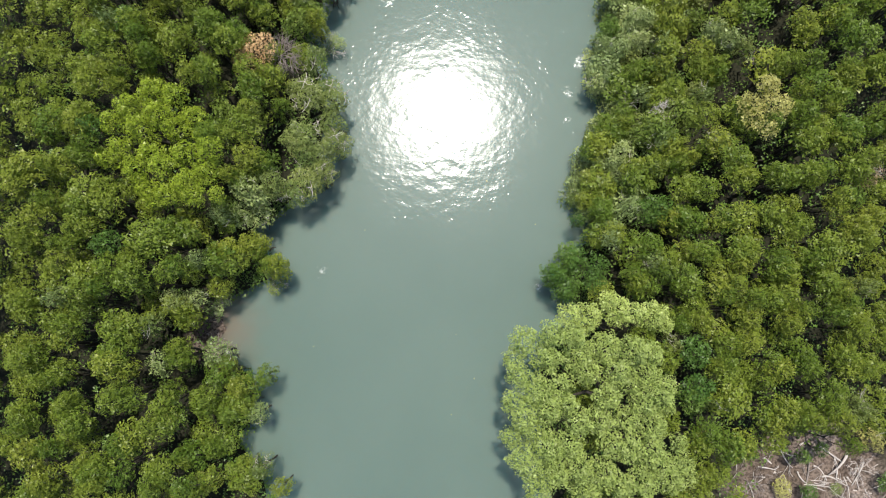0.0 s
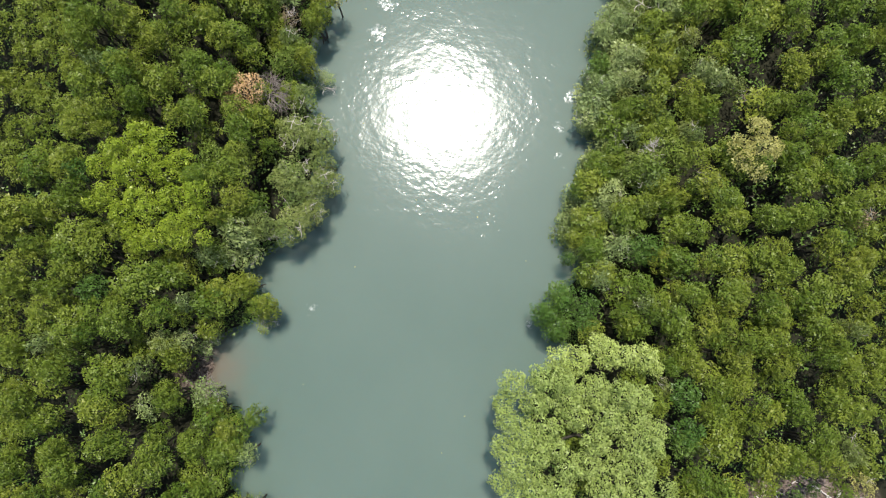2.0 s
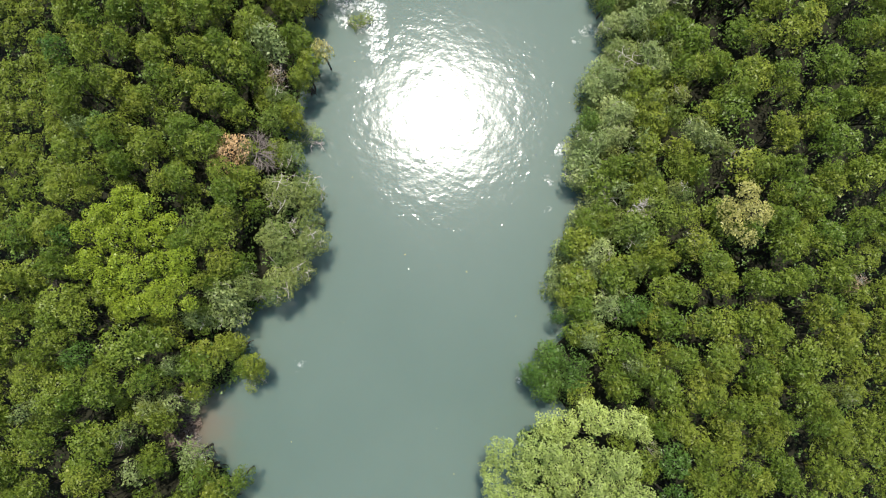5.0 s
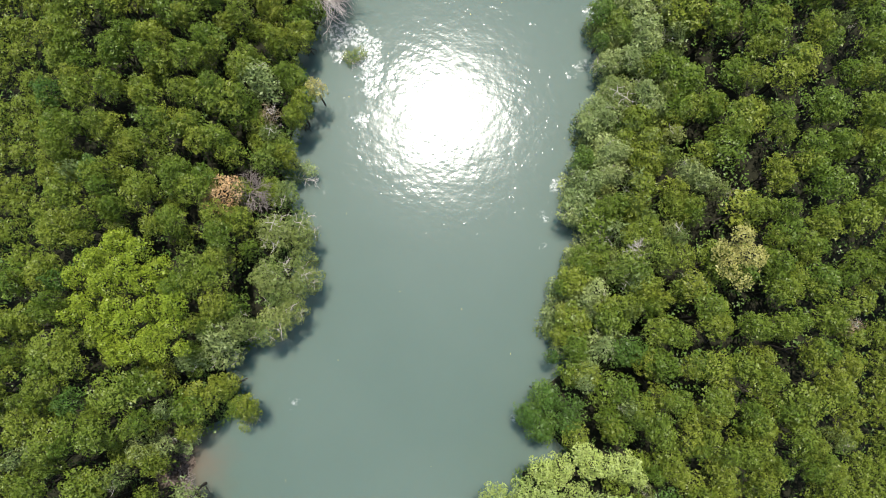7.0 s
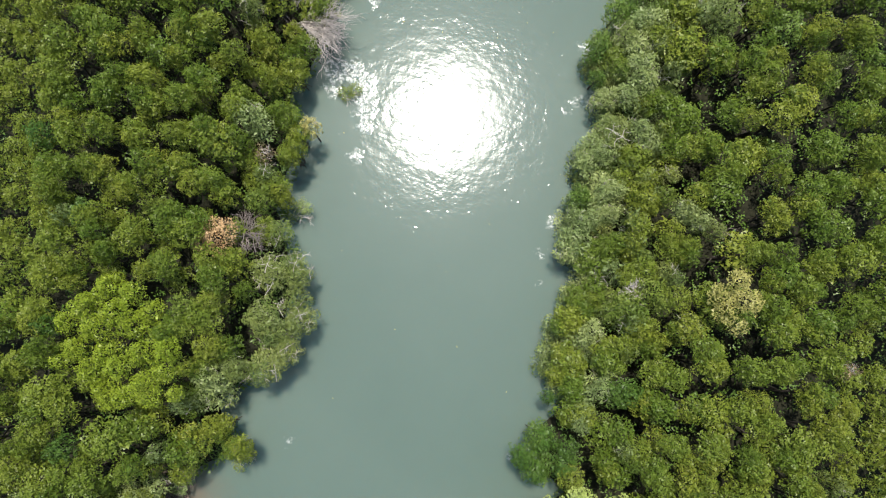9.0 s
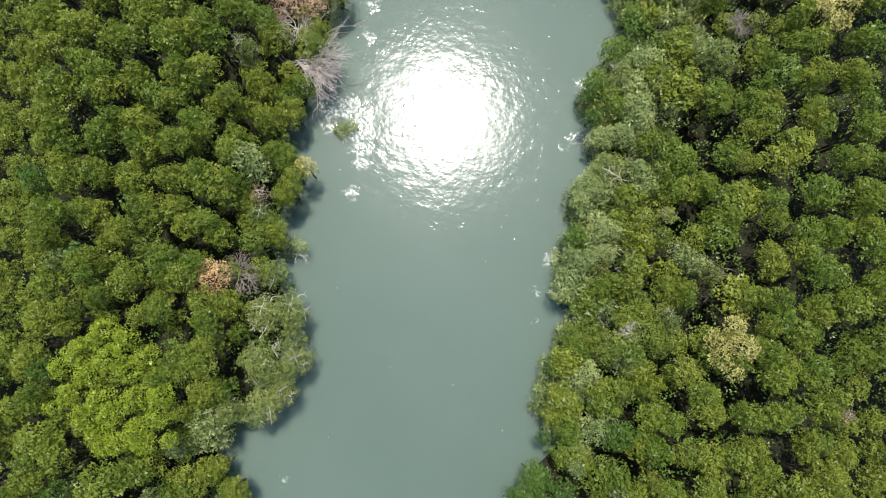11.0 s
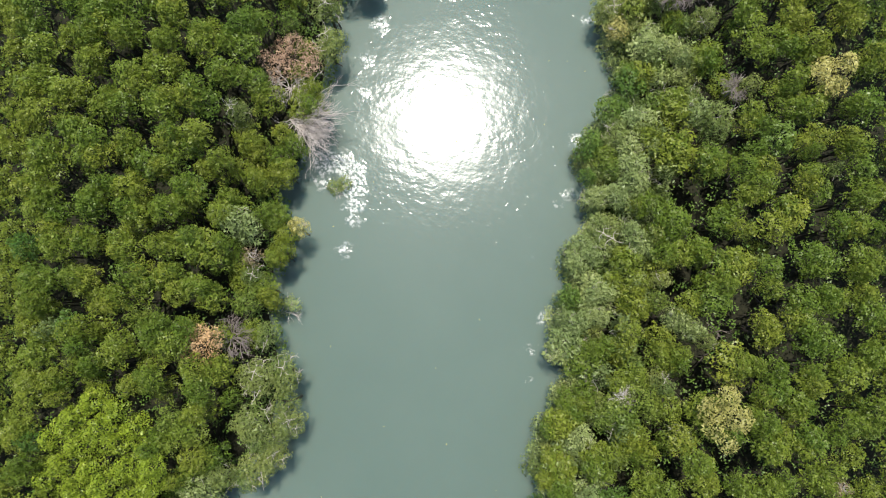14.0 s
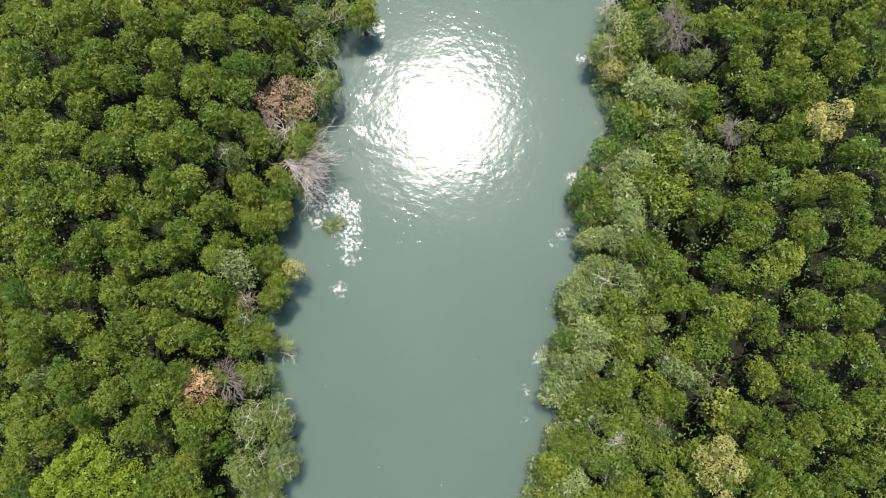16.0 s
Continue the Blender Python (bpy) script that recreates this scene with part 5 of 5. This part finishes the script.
def scattered_lobes(seed, rx, ry, top, drop, size, gap, power=2.0, shift=0.0):
    """Boughs set apart from one another inside an oval, highest in its middle, each with its own tufts."""
    rng, boughs, out = np.random.default_rng(seed), [], []
    for _ in range(4000):
        u, v = rng.uniform(-1, 1, 2)
        d = abs(u) ** power + abs(v) ** power
        if d > 1:
            continue
        s = rng.uniform(*size)
        if all(math.hypot(u * rx - q[0], v * ry - q[1]) > gap * (s + q[2]) for q in boughs):
            boughs.append((u * rx, v * ry, s))
            high = top - drop * d ** 1.3 - rng.uniform(0, 1.5 if rx < 3 else 2.6)
            small = min(0.34, 0.36 / s)
            out += [(x + u * rx + shift, y + v * ry, z, r, g) for x, y, z, r, g in crown_lobes(s, high, rng, (small * 0.7, small), 0.66, 1.4)]
    return out


def bough_lobes(x, y, boughs, seed, drop=0.5, tall=2.3):
    """The tufts of a broad crown, bough by bough; boughs are given as trees are."""
    rng, out, foot = np.random.default_rng(seed), [], ground_z(x, y)
    for a, b, s, top in boughs:
        small = min(0.36, 0.36 / s)
        high = top - foot - rng.uniform(0, drop)
        out += [(p + a - x, q + b - y, z, r, g) for p, q, z, r, g in crown_lobes(s, high, rng, (small * 0.7, small), 0.90, tall)]
    return out


spread_tree("mangrove_tree", -14.3, 9.3, bough_lobes(-14.3, 9.3, BRIGHT_BOUGHS, 1, 1.0), BRIGHT,
            "broad bright green mangrove tree rising above the canopy", 101, 110, 0.086, 0.058, 0.2, 11, 0.125)
spread_tree("mangrove_tree", 9.0, -5.0, bough_lobes(9.0, -5.0, PALE_BOUGHS, 12, 1.3), PALE,
            "huge pale green mangrove tree with clumped crown leaning over the creek", 102, 110, 0.096, 0.064, 0.28, 11, 0.135)
spread_tree("mangrove_tree", 9.3, -0.6, bough_lobes(9.3, -0.6, NEAR_BOUGHS, 3, 0.6), PALE,
            "pale green mangrove tree behind a larger one", 103, 110, 0.090, 0.060, 0.16, 11, 0.125)
spread_tree("mangrove_tree", 16.6, 10.5, scattered_lobes(4, 0.6, 1.25, 9.3, 1.3, (0.5, 0.75), 0.66), STRAW,
            "straw-yellow mangrove tree with thin flowering foliage", 104, 80, 0.11, 0.065, 0.12, 11)
spread_tree("mangrove_tree", 22.9, 28.2, scattered_lobes(5, 0.9, 0.6, 9.2, 1.0, (0.5, 0.75), 0.66), STRAW,
            "straw-yellow mangrove tree among green ones", 105, 80, 0.11, 0.065, 0.12, 11)
spread_tree("mangrove_tree", -10.3, 14.3, scattered_lobes(6, 0.8, 0.85, 6.7, 0.7, (0.42, 0.6), 0.60), RUST,
            "withered mangrove tree with orange dead leaves", 106, 60, 0.11, 0.055, 0.09)
spread_tree("mangrove_tree", -6.1, 30.2, scattered_lobes(7, 1.35, 1.0, 5.8, 0.9, (0.5, 0.7), 0.62), DRY,
            "half-dead mangrove tree with pink-brown dry leaves", 107, 60, 0.10, 0.05, 0.09)


def bare_branch(start, way, length, radius, depth, rng, tubes, spread=0.5):
    """A dead branch that forks again and again; collects its pieces."""
    start, way = np.array(start, float), unit(np.array(way, float))
    end = start + way * length + rng.normal(size=3) * length * 0.08
    pts = bent(start, end, rng, 0.07, 4)
    tubes.append(tube(pts, np.linspace(radius, radius * 0.55, 4), 3 if depth < 1 else 4))
    if depth == 0:
        return
    for k in range(rng.integers(3, 5) + (depth > 2)):
        t = rng.uniform(0.2, 1.0)
        at = start + (end - start) * t
        turn = unit(way + rng.normal(size=3) * spread)
        bare_branch(at, turn, length * rng.uniform(0.55, 0.85), radius * 0.6, depth - 1, rng, tubes, spread)


def dead_tree(x, y, ways, length, mat, label, seed, z=None, depth=3, radius=0.05, spread=0.55):
    rng = np.random.default_rng(seed)
    thing = new("dead_tree")
    foot = ground_z(x, y)
    thing.location = (x, y, foot)
    tagged(thing, label, "dead tree")
    height = z if z is not None else 1.2
    part("trunk", mesh_of("trunk", *tube(bent((0, 0, -0.3), (0, 0, height), rng, 0.04), np.linspace(radius * 1.6, radius * 1.1, 5), 6), mat, True), thing)
    for way in ways:
        tubes = []
        bare_branch((0, 0, height * rng.uniform(0.8, 1.0)), way, length * rng.uniform(0.5, 0.75), radius * 0.7, depth, rng, tubes, spread)
        part("branch", mesh_of("branch", *joined(tubes), mat), thing)
    return thing


def fan(a0, a1, n, up):
    return [(math.cos(radians(a0 + (a1 - a0) * k / max(n - 1, 1))), math.sin(radians(a0 + (a1 - a0) * k / max(n - 1, 1))), up * (0.6 + 0.8 * ((k * 7) % 5) / 5)) for k in range(n)]


dead_tree(-6.3, 27.1, fan(-55, 35, 18, 0.3), 2.6, BLEACHED, "bleached bare dead tree leaning out over the creek", 201, 2.4, 3, 0.05, 0.45)
dead_tree(-6.2, 28.7, fan(0, 320, 9, 0.6), 1.3, BLEACHED, "grey leafless dead mangrove with tangled twigs", 202, 3.2, 3, 0.04)
dead_tree(-9.0, 14.5, fan(0, 330, 11, 0.6), 1.2, DEADWOOD, "dark leafless dead mangrove beside an orange one", 203, 3.8, 3, 0.04)
dead_tree(12.35, 11.2, fan(0, 320, 6, 0.7), 0.62, BLEACHED, "small bleached bare dead tree in a canopy gap", 204, 3.9, 3, 0.035)
dead_tree(15.8, 33.8, fan(0, 335, 13, 0.6), 1.3, DEADWOOD, "pale grey leafless dead mangrove in the canopy", 205, 5.0, 3, 0.04)
dead_tree(18.4, 28.0, fan(0, 330, 7, 0.6), 0.85, DEADWOOD, "pale brown leafless dead mangrove in the canopy", 206, 5.6, 3, 0.04)
dead_tree(12.9, 36.7, fan(0, 330, 7, 0.6), 0.7, BLEACHED, "bleached bare dead shrub on the creek bank", 207, 2.2, 3, 0.035)
dead_tree(18.2, 14.8, fan(150, 330, 5, 0.5), 0.7, DEADWOOD, "grey dead twigs in a dark canopy gap", 208, 2.6, 2, 0.03)


def leafy_branch(x, y, way, length, leaf, label, seed, z=0.9):
    """A low branch that reaches out over the water with thin foliage at its end."""
    rng = np.random.default_rng(seed)
    thing = new("overhanging_branch")
    thing.location = (x, y, z)
    tagged(thing, label, "branch")
    w = unit(np.array(way, float))
    tubes = []
    bare_branch((0, 0, 0), w, length * 0.6, 0.03, 3, rng, tubes, 0.45)
    part("wood", mesh_of("wood", *joined(tubes), BLEACHED), thing)
    lobes = [(w[0] * length * (0.45 + 0.2 * k) + rng.normal() * 0.2, w[1] * length * (0.45 + 0.2 * k) + rng.normal() * 0.25, 0.1 + 0.05 * k, 0.36, 0.2) for k in range(4)]
    at, way2 = lobe_points(lobes, 45, rng, ragged=0.3)
    part("foliage", leaf_mesh("foliage", at, way2, leaf, rng, 0.12, 0.06, 7), thing)


leafy_branch(-7.7, 16.0, (1, 0.05, 0.05), 1.6, SILVER, "low pale leafy branch reaching over the creek", 301, 0.8)
leafy_branch(-4.6, 23.6, (1, -0.2, 0.0), 1.2, GREYISH, "drowned leafy branch just above the water", 302, 0.15)
leafy_branch(-10.4, 2.4, (0.75, -0.65, -0.1), 1.2, GREYISH, "pale crooked branch hanging over the creek", 303, 1.0)
dead_tree(-13.6, -2.0, fan(-60, 100, 7, 0.15), 1.0, DEADWOOD, "dark tangle of roots at the muddy notch", 305, 0.35, 2, 0.035)
for k, (x, y, a) in enumerate(((10.6, 23.1, 215), (11.5, 26.5, 190), (9.2, 15.5, 215), (8.6, 13.9, 215), (6.4, 1.7, 200))):
    dead_tree(x, y, fan(a - 50, a + 50, 6, 0.12), 0.75, BLEACHED, "bleached drowned branch at the water's edge", 310 + k, 0.45, 2, 0.025)
leafy_branch(-13.4, 1.2, (0.7, -0.7, 0.0), 1.1, SILVER, "bleached root branch at the mud notch", 304, 1.4)


# ---- clearing with drift wood ----
def log(x, y, turn, length, radius, label, seed, mat=BLEACHED, forks=2):
    rng = np.random.default_rng(seed)
    thing = new("fallen_log" if radius > 0.04 else "fallen_stick")
    z = max(ground_z(x, y), ground_z(x + math.cos(radians(turn)) * length * 0.4, y + math.sin(radians(turn)) * length * 0.4)) + radius * 0.8
    thing.matrix_basis = pose(x, y, z, 0, rng.uniform(-4, 4), turn)
    tagged(thing, label, "dead wood", "drift wood in the clearing")
    pts = bent((-length / 2, 0, 0), (length / 2, 0, 0), rng, 0.06, 6)
    part("stem", mesh_of("stem", *tube(pts, np.linspace(radius, radius * 0.4, 6), 6), mat, True), thing)
    for k in range(forks):
        t = rng.uniform(-0.2, 0.4) * length
        tubes = []
        bare_branch((t, 0, 0), (0.8, rng.choice([-0.7, 0.7]), rng.uniform(0.05, 0.4)), length * 0.35, radius * 0.5, 1, rng, tubes)
        part("fork", mesh_of("fork", *joined(tubes), mat), thing)


TRUNKS = [(19.08, -9.06, -10, 1.07, 0.057), (19.61, -9.10, -43, 1.98, 0.063), (19.08, -9.51, -153, 1.17, 0.069), (22.85, -8.23, -35, 1.73, 0.069), (23.22, -8.80, -133, 1.80, 0.098), (24.36, -9.36, -120, 1.57, 0.069), (21.91, -10.03, -5, 1.89, 0.057), (23.03, -9.83, -21, 1.72, 0.069), (24.43, -10.00, -34, 1.71, 0.063), (22.17, -9.32, -49, 1.17, 0.057), (24.95, -10.14, 11, 1.80, 0.046), (21.20, -7.61, 32, 0.40, 0.057)]
for k, (x, y, turn, length, radius) in enumerate(TRUNKS):
    log(x, y, turn, length, radius, "long bleached fallen trunk lying on the mud", 700 + k, BLEACHED, 1)
drift = random.Random(8)
for k in range(24):
    x, y = drift.uniform(17.2, 25.6), drift.uniform(-11.4, -8.2)
    big = drift.random() < 0.3
    log(x, y, drift.uniform(0, 360), drift.uniform(1.4, 2.6) if big else drift.uniform(0.5, 1.4), drift.uniform(0.041, 0.06) if big else drift.uniform(0.012, 0.024),
        "grey-white fallen trunk lying on the mud" if big else "bleached stick lying on the mud", 400 + k, BLEACHED if drift.random() < 0.45 else DEADWOOD, 2 if big else 1)


for k, (x, y) in enumerate(((18.3, -9.9), (24.3, -9.0), (23.6, -10.8))):
    dead_tree(x, y, fan(20 * k, 320 + 20 * k, 7, 0.25), 0.9, BLEACHED if k % 2 else DEADWOOD, "tangle of dry brush lying on the mud", 600 + k, 0.25, 2, 0.03, 0.6)


def floating_leaf(x, y, turn, size, seed):
    rng = np.random.default_rng(seed)
    n = 8
    ring = [(size * math.cos(2 * math.pi * k / n), size * 0.5 * math.sin(2 * math.pi * k / n) * rng.uniform(0.8, 1.1), 0.004 + 0.006 * math.cos(4 * math.pi * k / n)) for k in range(n)]
    verts = ring + [(a, b, c + 0.006) for a, b, c in ring]
    faces = [tuple(reversed(range(n))), tuple(range(n, 2 * n))] + [(k, (k + 1) % n, n + (k + 1) % n, n + k) for k in range(n)]
    ob = new("floating_leaf", mesh_of("floating_leaf", verts, faces, STRAW))
    ob.matrix_basis = pose(x, y, 0.004, 0, 0, turn)
    tagged(ob, "pale fallen leaf floating on the creek", "leaf", "leaves on the water")


for k in range(26):
    y = drift.uniform(-9, 35)
    x = drift.uniform(bank_x(LEFT_BANK, y) + 1.2, bank_x(RIGHT_BANK, y) - 1.2)
    floating_leaf(x, y, drift.uniform(0, 360), drift.uniform(0.03, 0.06), 500 + k)
